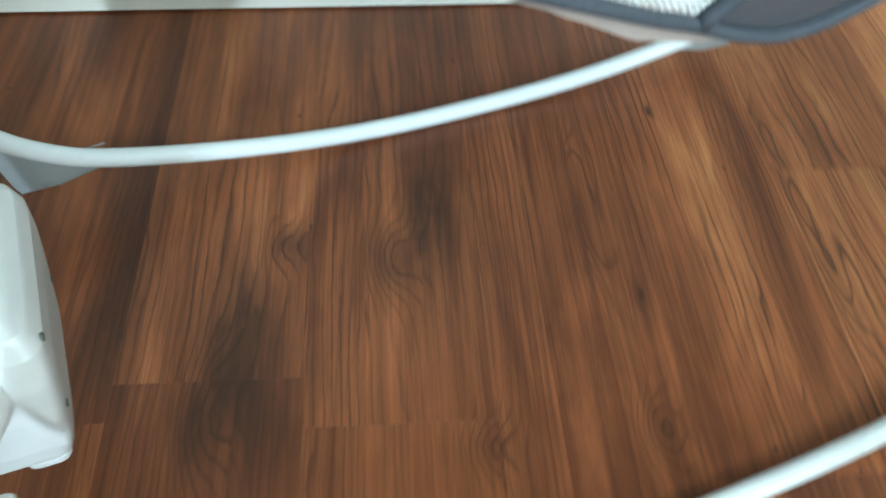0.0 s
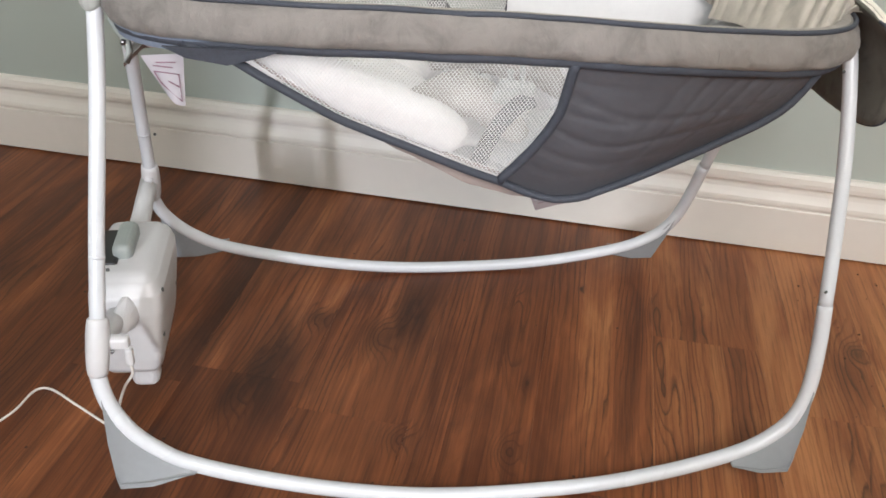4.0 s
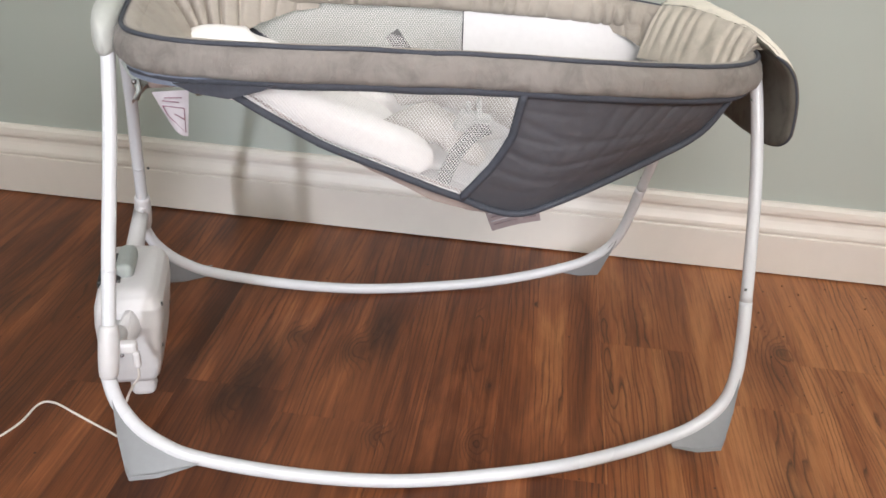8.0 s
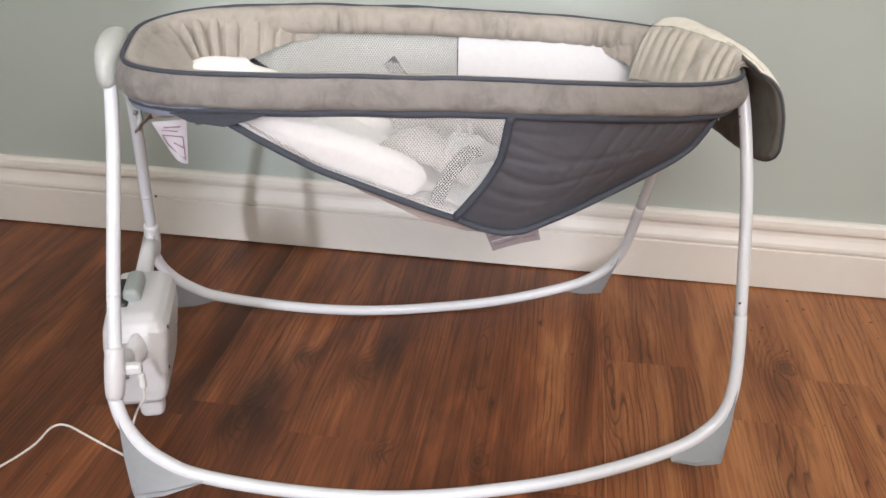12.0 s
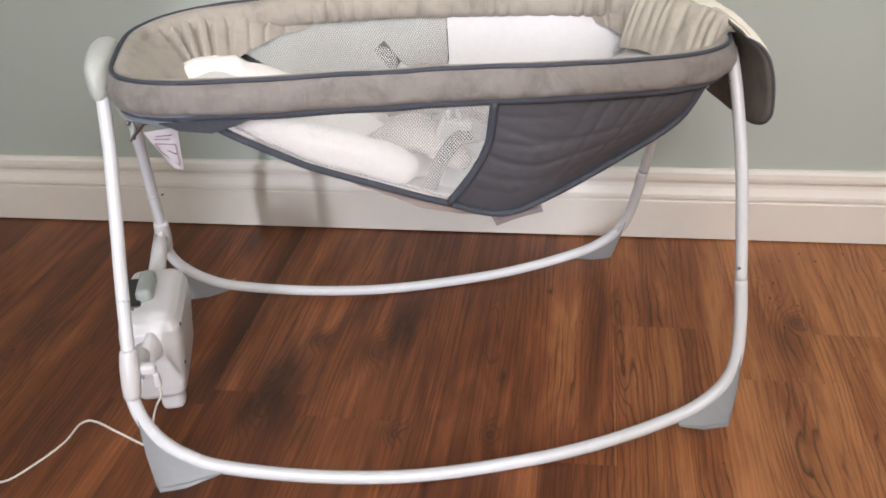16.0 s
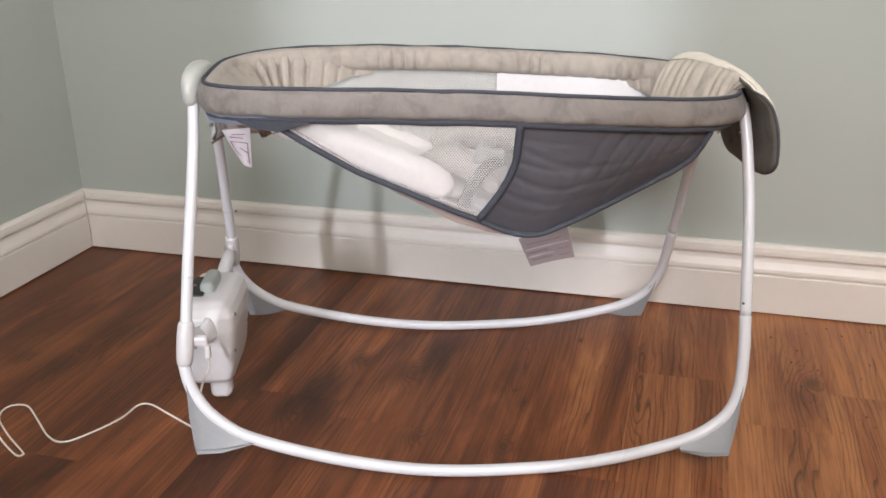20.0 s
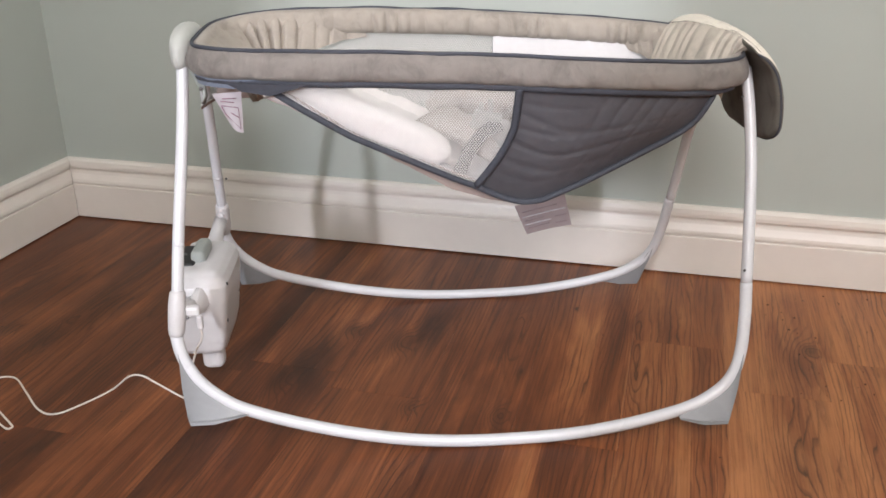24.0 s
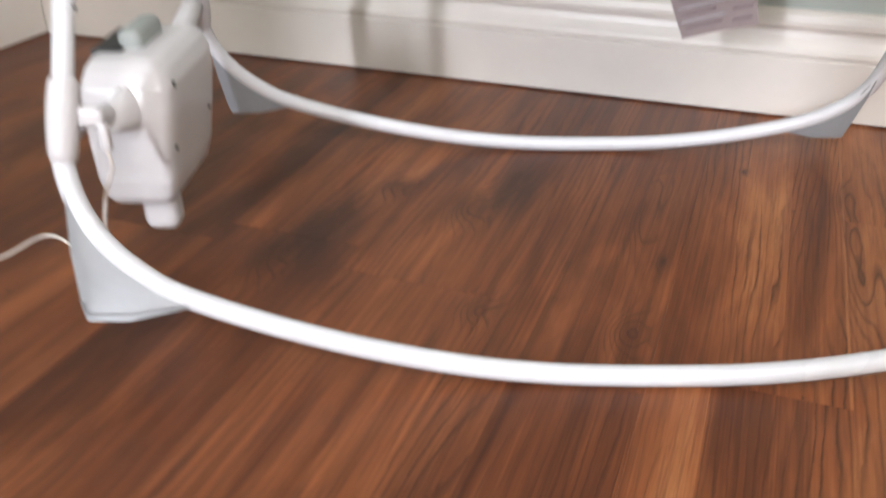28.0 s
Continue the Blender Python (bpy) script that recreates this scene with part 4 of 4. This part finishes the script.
# padded insert lying on the sling
cushion("pad", [(-0.280, YM, 0.450), (-0.245, YM, 0.452), (-0.20, YM, 0.434), (-0.12, YM, 0.402), (-0.04, YM, 0.362), (0.03, YM, 0.338)], [0.010, 0.018, 0.020, 0.021, 0.020, 0.010], PAD,
        "white minky pad on the seat slope", 4.4, 3)
cushion("bolster", [(-0.238, YM - 0.104, 0.474), (-0.206, YM - 0.112, 0.474), (-0.150, YM - 0.117, 0.446), (-0.085, YM - 0.113, 0.410), (-0.045, YM - 0.106, 0.391), (-0.018, YM - 0.096, 0.374), (-0.008, YM - 0.092, 0.364)],
        [0.012, 0.022, 0.024, 0.024, 0.023, 0.018, 0.006], PAD, "plump white side bolster of the head support", 1.0, 5, None, False)
cushion("bolster", [(-0.288, YM + 0.066, 0.440), (-0.262, YM + 0.074, 0.456), (-0.226, YM + 0.084, 0.451), (-0.170, YM + 0.108, 0.424), (-0.105, YM + 0.112, 0.388), (-0.060, YM + 0.106, 0.374), (-0.022, YM + 0.096, 0.360), (-0.010, YM + 0.092, 0.352)],
        [0.014, 0.023, 0.025, 0.023, 0.022, 0.021, 0.017, 0.006], PAD, "plump white side bolster of the head support", 1.0, 11, None, True)
cushion("seat_cushion", [(0.02, YM, 0.334), (0.07, YM, 0.318), (0.13, YM, 0.322), (0.22, YM, 0.372), (0.30, YM, 0.424), (0.345, YM, 0.455)], [0.010, 0.013, 0.014, 0.014, 0.013, 0.008], LINER,
        "white quilted seat cushion at the low end", 6.4, 23)
cushion("hip_cushion", [(-0.03, YM + 0.04, 0.395), (0.02, YM + 0.04, 0.420), (0.075, YM + 0.03, 0.412), (0.125, YM + 0.03, 0.370)], [0.010, 0.030, 0.028, 0.010], BEIGE, "crumpled pale cloth of the insert", 1.7, 31)
cushion("hip_cushion", [(-0.055, YM - 0.035, 0.384), (-0.015, YM - 0.045, 0.396), (0.025, YM - 0.050, 0.386), (0.062, YM - 0.055, 0.352)], [0.010, 0.022, 0.022, 0.008], BEIGE, "crumpled beige cloth of the insert", 1.5, 37)


def ribbon(name, points, width, mat, label, across=(0, 1, 0), thick=0.0016, parent=None):
    pts = spline(points, 8)
    verts, faces = [], []
    for i, q in enumerate(pts):
        tan = (pts[min(i + 1, len(pts) - 1)] - pts[max(i - 1, 0)]).normalized()
        side = (Vector(across) - tan * tan.dot(Vector(across))).normalized()
        up = side.cross(tan)
        for a, b in ((-1, -1), (1, -1), (1, 1), (-1, 1)):
            verts.append(q + side * (a * width / 2) + up * (b * thick / 2))
    faces = grid_faces(len(pts), 4, 0, True) + [(0, 1, 2, 3), tuple(range(len(verts) - 4, len(verts)))]
    return shape(name, verts, faces, mat, label, parent, False)


ribbon("strap", [(0.008, 0.128, 0.343), (0.016, 0.132, 0.362), (0.028, 0.137, 0.382), (0.046, 0.146, 0.398), (0.066, 0.155, 0.404)], 0.018, STRAP, "grey webbing safety strap", (0.9, 0.1, -0.42))
ribbon("strap", [(-0.020, 2 * YM - 0.080, 0.452), (-0.008, 2 * YM - 0.084, 0.436), (0.004, 2 * YM - 0.092, 0.418), (0.014, 2 * YM - 0.105, 0.398)], 0.020, STRAP, "grey webbing safety strap", (0.75, 0.1, 0.6))
buckle = block("buckle", (-0.020, -0.006, -0.014), (0.020, 0.006, 0.014), CAPGREY, None, "pale grey plastic buckle", 0.004, pose(0.046, 0.158, 0.408, 20, 15, 10))
adopt(buckle, bassinet)
for k in (-1, 1):
    prong = block("prong", (-0.012, -0.004, -0.003), (0.012, 0.004, 0.003), CAPGREY, None, "", 0.002, pose(0.046 + 0.006 * k, 0.155, 0.424 + 0.002 * k, 20, 15 + 70, 10))
    adopt(prong, buckle)
buckle_back = block("buckle", (-0.013, -0.005, -0.010), (0.013, 0.005, 0.010), CAPGREY, None, "pale grey plastic buckle against the net", 0.003, pose(0.012, 2 * YM - 0.098, 0.416, 0, 38, 0))
for k in (-1, 1):
    adopt(block("prong", (-0.002, -0.003, -0.002), (0.013, 0.003, 0.002), CAPGREY, None, "", 0.001, pose(0.024, 2 * YM - 0.099, 0.414 + 0.006 * k, 0, 12, 0)), buckle_back)
adopt(buckle_back, bassinet)


def flap():
    """Plush flap folded over the low end: cream outside, taupe inside, slate edge."""
    line = spline([(0.322, 0, 0.490), (0.340, 0, 0.508), (0.368, 0, 0.5140), (0.392, 0, 0.506), (0.414, 0, 0.482), (0.425, 0, 0.442), (0.429, 0, 0.404), (0.426, 0, 0.374)], 6)
    nv, nu = 24, len(line)
    lx, lz = [q.x for q in line], [q.z for q in line]
    run = np.linspace(0, 1, nu)
    outer, inner = [], []
    for i in range(nu):
        f = i / (nu - 1)
        half = interp(f, (0, 0.12, 0.45, 0.76, 0.85, 0.91, 0.95, 0.98, 1.0), (0.108, 0.114, 0.119, 0.115, 0.109, 0.100, 0.089, 0.075, 0.055))
        thick = interp(f, (0, 0.1, 0.5, 0.9, 1), (0.005, 0.017, 0.019, 0.016, 0.006))
        for j in range(nv):
            g = j / (nv - 1) * 2 - 1
            y = YM + half * g
            # the inner edge runs askew, nearer the crest at the front
            first = interp(g, (-1, -0.4, 0.3, 1), (0.42, 0.33, 0.22, 0.13))
            k = first + (1 - first) * f
            q = Vector((float(np.interp(k, run, lx)), y, float(np.interp(k, run, lz))))
            e = 0.01
            tx = float(np.interp(min(1, k + e), run, lx) - np.interp(max(0, k - e), run, lx))
            tz = float(np.interp(min(1, k + e), run, lz) - np.interp(max(0, k - e), run, lz))
            nrm = Vector((-tz, 0, tx)).normalized()
            soft = 1 - abs(g) ** 5
            q.z -= (0.010 if g < 0 else 0.003) * abs(g) ** 3 * (1 - f)
            lump = 0.004 * noise.noise((q.x * 24, y * 22, q.z * 24)) + 0.002 * noise.noise((q.x * 60, y * 50, q.z * 60))
            outer.append(q + nrm * (thick * (0.35 + 0.65 * soft) * 0.5 + lump * soft))
            inner.append(q - nrm * (thick * (0.35 + 0.65 * soft) * 0.5))
    n = len(outer)
    faces = grid_faces(nu, nv) + grid_faces(nu, nv, n)
    for i in range(nu - 1):
        for j in (0, nv - 1):
            faces.append((i * nv + j, (i + 1) * nv + j, n + (i + 1) * nv + j, n + i * nv + j))
    for j in range(nv - 1):
        for i in (0, nu - 1):
            faces.append((i * nv + j, i * nv + j + 1, n + i * nv + j + 1, n + i * nv + j))
    cells = (nu - 1) * (nv - 1)
    ids = [0] * cells + [1] * (len(faces) - cells)
    ob = shape("flap", outer + inner, faces, CREAM, "cream plush flap folded over the low end, olive grey inside", None, True, [CREAM, OLIVE], ids)
    # gathered lining from the flap's inner edge down into the seat
    rows, lining = 10, []
    for k in range(3 * nv):
        g = (0.004 + 0.996 * k / (3 * nv - 1)) * (nv - 1)
        a, b = outer[int(g)], outer[min(int(g) + 1, nv - 1)]
        e = a.lerp(b, g - int(g))
        fold = abs(math.sin(e.y * math.pi / 0.021 + 3.0 * noise.noise((e.y * 22, 2, 0)))) ** 0.5 - 0.5
        for r in range(rows):
            f = r / (rows - 1)
            ridge = math.sin(math.pi * f)
            x = min(e.x + 0.004 - 0.042 * f, 0.364 + 0.04 * (1 - f) ** 2) - 0.004 * fold * ridge
            y = e.y - 0.034 * f - 0.005 * fold * ridge
            y += (max(y, YM - rim_half(x) + 0.004) - y) * min(1.0, 2.5 * f)
            lining.append((x, y, e.z + 0.001 - 0.064 * f ** 1.5 + (0.006 * fold + 0.004 * noise.noise((e.y * 60, f * 3, 8))) * ridge))
    shape("flap_lining", lining, grid_faces(3 * nv, rows), LINING, "gathered beige plush between seat and flap", ob)
    mid = [(a + b) / 2 for a, b in zip(outer, inner)]
    border = [mid[i * nv] for i in range(nu)] + [mid[(nu - 1) * nv + j] for j in range(1, nv)] + [mid[i * nv + nv - 1] for i in range(nu - 2, -1, -1)]
    rod("flap_piping", border, 0.0016, PIPING, "slate piping round the flap", ob, sides=8)
    return ob


flap()


# ---- motor unit slung between the left legs ----
def motor():
    verts = []
    # rounded body: sections stacked upward, each a rounded rectangle in plan
    zs = (0.066, 0.068, 0.074, 0.090, 0.125, 0.155, 0.176, 0.188, 0.194, 0.196)
    x0 = (-0.388, -0.392, -0.396, -0.400, -0.402, -0.402, -0.400, -0.397, -0.393, -0.388)
    x1 = (-0.345, -0.337, -0.332, -0.328, -0.324, -0.321, -0.321, -0.326, -0.334, -0.342)
    y0 = (0.158, 0.152, 0.148, 0.145, 0.144, 0.147, 0.153, 0.161, 0.169, 0.176)
    y1 = (0.262, 0.270, 0.276, 0.284, 0.290, 0.293, 0.292, 0.290, 0.286, 0.280)
    sides, levels = 88, np.unique(np.r_[np.linspace(zs[0], zs[-1], 34), zs])
    for z in levels:
        a, b, c, d = (interp(z, zs, q) for q in (x0, x1, y0, y1))
        for k in range(sides):
            t = 2 * math.pi * k / sides
            u, w = math.cos(t), math.sin(t)
            x = (a + b) / 2 + (b - a) / 2 * math.copysign(abs(u) ** 0.24, u)
            y = (c + d) / 2 + (d - c) / 2 * math.copysign(abs(w) ** 0.24, w)
            if w < 0:
                # a soft crease runs down the face from under the fin to the lower corner; the left facet stands back
                off = (x + 0.350) * 0.93 + (z - 0.150) * 0.37
                low = max(0.0, min(1.0, (0.172 - z) / 0.04))
                y += 0.0085 * max(0.0, min(1.0, 0.35 - off / 0.022)) * low
                y += 0.0022 * math.exp(-(off / 0.006) ** 2) * low
            verts.append((x, y, z))
    faces = grid_faces(len(levels), sides, 0, True) + [tuple(range(sides)), tuple(range((len(levels) - 1) * sides, len(levels) * sides))]
    body = shape("motor_housing", verts, faces, PLASTIC, "white rounded plastic motor housing between the legs")
    # upright fin towards the leg
    fin = [(-0.354, 0.158, 0.193), (-0.380, 0.112, 0.156), (-0.345, 0.138, 0.152), (-0.358, 0.106, 0.148), (-0.374, 0.165, 0.148), (-0.341, 0.165, 0.148)]
    f_ob = shape("fin", fin, [(0, 1, 3), (0, 3, 2), (0, 4, 1), (0, 2, 5), (0, 5, 4), (1, 4, 5, 2, 3)], PLASTIC, "", body, False)
    soft = f_ob.modifiers.new("soft_edges", "BEVEL")
    soft.width, soft.segments, soft.limit_method = 0.008, 4, "NONE"
    for y, z in ((0.168, 0.176), (0.160, 0.122), (0.262, 0.122)):
        bm = bmesh.new()
        bmesh.ops.create_cone(bm, cap_ends=True, segments=10, radius1=0.0026, radius2=0.0026, depth=0.002)
        bmesh.ops.transform(bm, matrix=pose(interp(z, zs, x1) - 0.0004, y, z, 0, 90, 0), verts=bm.verts[:])
        adopt(part("screw", bm, DARKGREY, body, "dark recessed screw"), body)
    knob = block("button", (-0.378, 0.200, 0.186), (-0.356, 0.262, 0.212), BUTTON, None, "grey rounded control lever", 0.0085, None, 4)
    adopt(knob, body)
    dark = block("control_recess", (-0.398, 0.188, 0.178), (-0.370, 0.262, 0.199), BLACK, None, "black control recess", 0.004)
    adopt(dark, body)
    toe = block("rocker_toe", (-0.373, 0.176, 0.031), (-0.341, 0.206, 0.074), PLASTIC, None, "white pusher toe under the housing", 0.010, None, 4)
    adopt(toe, body)
    # arms to both collars
    rod("arm", [(-0.369, lean(0.19, True), 0.188), (-0.371, 0.372, 0.176), (-0.373, 0.330, 0.160), (-0.374, 0.275, 0.150)], [0.0105, 0.0112, 0.0125, 0.014], PLASTIC, "white plastic arm from the housing to the leg", body, sides=16)
    rod("arm", [(-0.364, lean(0.178, False) + 0.010, 0.176), (-0.364, 0.088, 0.176), (-0.366, 0.115, 0.166), (-0.372, 0.165, 0.150)], [0.0070, 0.0072, 0.0095, 0.0120], PLASTIC, "white plastic arm from the housing to the leg", body, sides=16)
    rod("socket_ring", [(-0.3665, lean(0.2, True) - 0.0125, 0.196), (-0.3665, lean(0.2, True) - 0.010, 0.196)], [0.0052, 0.0056], PLASTIC, "", body, sides=14)
    tab = block("cord_socket", (-0.357, 0.055, 0.180), (-0.337, 0.067, 0.195), PLASTIC, None, "white cord socket on the collar", 0.004)
    adopt(tab, body)
    plug = block("plug", (-0.3425, 0.053, 0.162), (-0.3345, 0.062, 0.183), PLASTIC, None, "white cord plug", 0.003)
    adopt(plug, body)
    rod("socket_pin", [(-0.353, 0.053, 0.181), (-0.353, 0.056, 0.181)], 0.002, STEEL, "", body, sides=8)
    return body


motor()


# ---- tags ----
def curved_sheet(name, corners, mat, label, bend, thick=0.0008, parent=None, nu=9, nv=9):
    """A thin slip of cloth or paper between four corners, bent a little."""
    a, b, c, d = [Vector(q) for q in corners]
    nrm = (b - a).cross(d - a).normalized()
    verts = []
    for s_ in (0, 1):
        for i in range(nu):
            f = i / (nu - 1)
            for j in range(nv):
                g = j / (nv - 1)
                p = (a * (1 - g) + b * g) * (1 - f) + (d * (1 - g) + c * g) * f
                verts.append(p + nrm * (bend * math.sin(math.pi * g) * f + thick * s_))
    n = nu * nv
    faces = grid_faces(nu, nv) + grid_faces(nu, nv, n)
    return shape(name, verts, faces, mat, label, parent)


tag = curved_sheet("instruction_tag", [(-0.300, 0.103, 0.464), (-0.264, 0.103, 0.466), (-0.270, 0.126, 0.408), (-0.288, 0.126, 0.424)], PAPER, "white instruction tag with a mauve line drawing", -0.006)


def on_tag(f, g, lift=-0.0016):
    a, b, c, d = [Vector(q) for q in ((-0.300, 0.103, 0.464), (-0.264, 0.103, 0.466), (-0.270, 0.126, 0.408), (-0.288, 0.126, 0.424))]
    nrm = (b - a).cross(d - a).normalized()
    p = (a * (1 - g) + b * g) * (1 - f) + (d * (1 - g) + c * g) * f
    return p + nrm * (-0.006 * math.sin(math.pi * g) * f) + nrm * (lift if nrm.y > 0 else -lift)


for pts in (((0.35, 0.15), (0.35, 0.85), (0.88, 0.88), (0.62, 0.2), (0.35, 0.15)), ((0.5, 0.5), (0.6, 0.85)), ((0.12, 0.3), (0.12, 0.8)), ((0.2, 0.2), (0.22, 0.7))):
    rod("print_line", [on_tag(*q) for q in pts], 0.0006, INK, "", tag, sides=5)

CL = [(0.112, 0.340, 0.218), (0.192, 0.340, 0.238), (0.207, 0.345, 0.182), (0.134, 0.345, 0.167)]
care = curved_sheet("care_label", CL, LABEL, "mauve care label hanging from the bottom seam", 0.003)


def on_label(f, g):
    a, b, c, d = [Vector(q) for q in CL]
    nrm = (b - a).cross(d - a).normalized()
    p = (a * (1 - g) + b * g) * (1 - f) + (d * (1 - g) + c * g) * f
    return p + nrm * (0.003 * math.sin(math.pi * g) * f) + nrm * (-0.0014 if nrm.y > 0 else 0.0022)


for f, g0, g1, mat in ((0.42, 0.05, 0.95, PAPER), (0.68, 0.05, 0.60, PAPER), (0.55, 0.08, 0.5, LABELROW), (0.8, 0.08, 0.55, LABELROW), (0.25, 0.1, 0.8, LABELROW), (0.62, 0.7, 0.95, LABELROW), (0.82, 0.68, 0.92, LABELROW)):
    rod("print_line", [on_label(f, g0 + (g1 - g0) * k / 5) for k in range(6)], 0.0011, mat, "", care, sides=5)


# ---- things on the floor ----
def power_cord():
    pts = [(-0.3385, 0.057, 0.164), (-0.3400, 0.062, 0.146), (-0.352, 0.070, 0.122), (-0.366, 0.086, 0.080), (-0.380, 0.122, 0.015), (-0.402, 0.150, 0.0016), (-0.445, 0.188, 0.0016), (-0.478, 0.216, 0.0016),
           (-0.497, 0.214, 0.0016), (-0.512, 0.178, 0.0016), (-0.541, 0.143, 0.0016), (-0.575, 0.116, 0.0016), (-0.604, 0.130, 0.0016), (-0.640, 0.180, 0.0016), (-0.672, 0.222, 0.0016),
           (-0.700, 0.222, 0.0016), (-0.702, 0.190, 0.0016), (-0.668, 0.140, 0.0016), (-0.630, 0.095, 0.0016), (-0.625, 0.086, 0.0016), (-0.634, 0.085, 0.0016), (-0.665, 0.118, 0.0016), (-0.700, 0.160, 0.0050), (-0.735, 0.205, 0.0016), (-0.790, 0.24, 0.0016)]
    v, f = sweep(spline(pts, 8), 0.0015, sides=8)
    ob = mesh_object("power_cord", v, f, CORD)
    tagged(ob, "thin white power cord curling over the floor from the motor", "cord")
    return ob


power_cord()

card = block("notepad", (-0.145, -0.10, 0.0), (0.0, 0.0, 0.015), YELLOW, bevel=0.002)
card.matrix_world = pose(-0.492, -0.106, 0.0, 0, 0, -9)
tagged(card, "pale yellow paper notepad lying flat on the wood floor", "notepad")

# grit scattered on the boards by the back wall
def floor_crumbs():
    draw = random.Random(19)
    verts, faces = [], []
    for k in range(46):
        q = room(draw.uniform(1.48, 1.78), draw.uniform(0.05, 0.42))
        r = draw.choice((0.0006, 0.0008, 0.0010, 0.0014))
        turn, base = draw.uniform(0, 6.28), len(verts)
        for ring, (rad, z) in enumerate(((1.0, 0.0), (0.8, 0.8))):
            for i in range(6):
                a = turn + i * math.pi / 3
                w = rad * r * draw.uniform(0.7, 1.3)
                verts.append((q.x + math.cos(a) * w * 1.4, q.y + math.sin(a) * w, 0.0002 + z * r))
        faces += [(base + i, base + (i + 1) % 6, base + 6 + (i + 1) % 6, base + 6 + i) for i in range(6)]
        faces += [tuple(base + i for i in range(6)), tuple(base + 6 + i for i in range(6))]
    ob = mesh_object("floor_crumbs", verts, faces, CRUMB, smooth=False)
    return tagged(ob, "dark brown crumbs scattered over the wood floor", "crumbs", kind="stuff")


floor_crumbs()

# nail marks on the baseboard
for u, z in ((1.585, 0.052), (1.02, 0.047), (0.42, 0.05)):
    bm = bmesh.new()
    bmesh.ops.create_cone(bm, cap_ends=True, segments=8, radius1=0.0016, radius2=0.0016, depth=0.001)
    bmesh.ops.transform(bm, matrix=Matrix.Translation(room(u, 0.0132, z)) @ pose(0, 0, 0, 90, 0, -17.8), verts=bm.verts[:])
    me = bpy.data.meshes.new("nail_mark")
    bm.to_mesh(me)
    bm.free()
    me.materials.append(BUTTON)
    mark = new("nail_mark", me)
    mark.parent = bpy.data.objects["baseboard_back"]

# ---- floor strips, last ----
sub = block("floor", (-T, -T, -0.06), (ROOM_U + T, HALL_V + T, -0.0085), INK, bevel=0, matrix=ROOM)
tagged(sub, "walnut brown laminate floor of long planks", "floor", kind="structure")


def strip_mesh(w, ln):
    e, c, h = 0.00002, 0.00012, 0.008
    x0, x1, y0, y1 = e, w - e, e, ln - e
    v = [(x0, y0, -h), (x1, y0, -h), (x1, y1, -h), (x0, y1, -h), (x0, y0, -c), (x1, y0, -c), (x1, y1, -c), (x0, y1, -c), (x0 + c, y0 + c, 0), (x1 - c, y0 + c, 0), (x1 - c, y1 - c, 0), (x0 + c, y1 - c, 0)]
    f = [(0, 1, 5, 4), (1, 2, 6, 5), (2, 3, 7, 6), (3, 0, 4, 7), (4, 5, 9, 8), (5, 6, 10, 9), (6, 7, 11, 10), (7, 4, 8, 11), (8, 9, 10, 11)]
    me = bpy.data.meshes.new("plank")
    me.from_pydata(v, [], f)
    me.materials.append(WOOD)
    return me


rnd = random.Random(7)
START = 0.829 - 6 * PLANK_W
for col in range(int((ROOM_U - START) / PLANK_W) + 1):
    u0, u1 = max(START + col * PLANK_W, 0.0), min(START + (col + 1) * PLANK_W, ROOM_U)
    v = {6: 0.559 - 0.62, 8: 0.467 - 0.9}.get(col, -rnd.uniform(0.0, 0.5))
    end = HALL_V if u1 < HALL_U else ROOM_V
    while v < end:
        ln = rnd.choice((0.62, 0.8, 0.9, 1.05, 1.2)) if v > -0.45 or col not in (6, 8) else 0.9
        if col == 6 and v < 0:
            ln = 0.62
        if v + ln < 0.15:
            ln = 0.3 - v
        a, b = max(v, 0.002), min(v + ln, end)
        if b > a:
            s_ = new("plank", strip_mesh(u1 - u0, b - a))
            s_.matrix_world = ROOM @ Matrix.Translation((u0, a, 0))
            s_.parent = sub
        v += ln
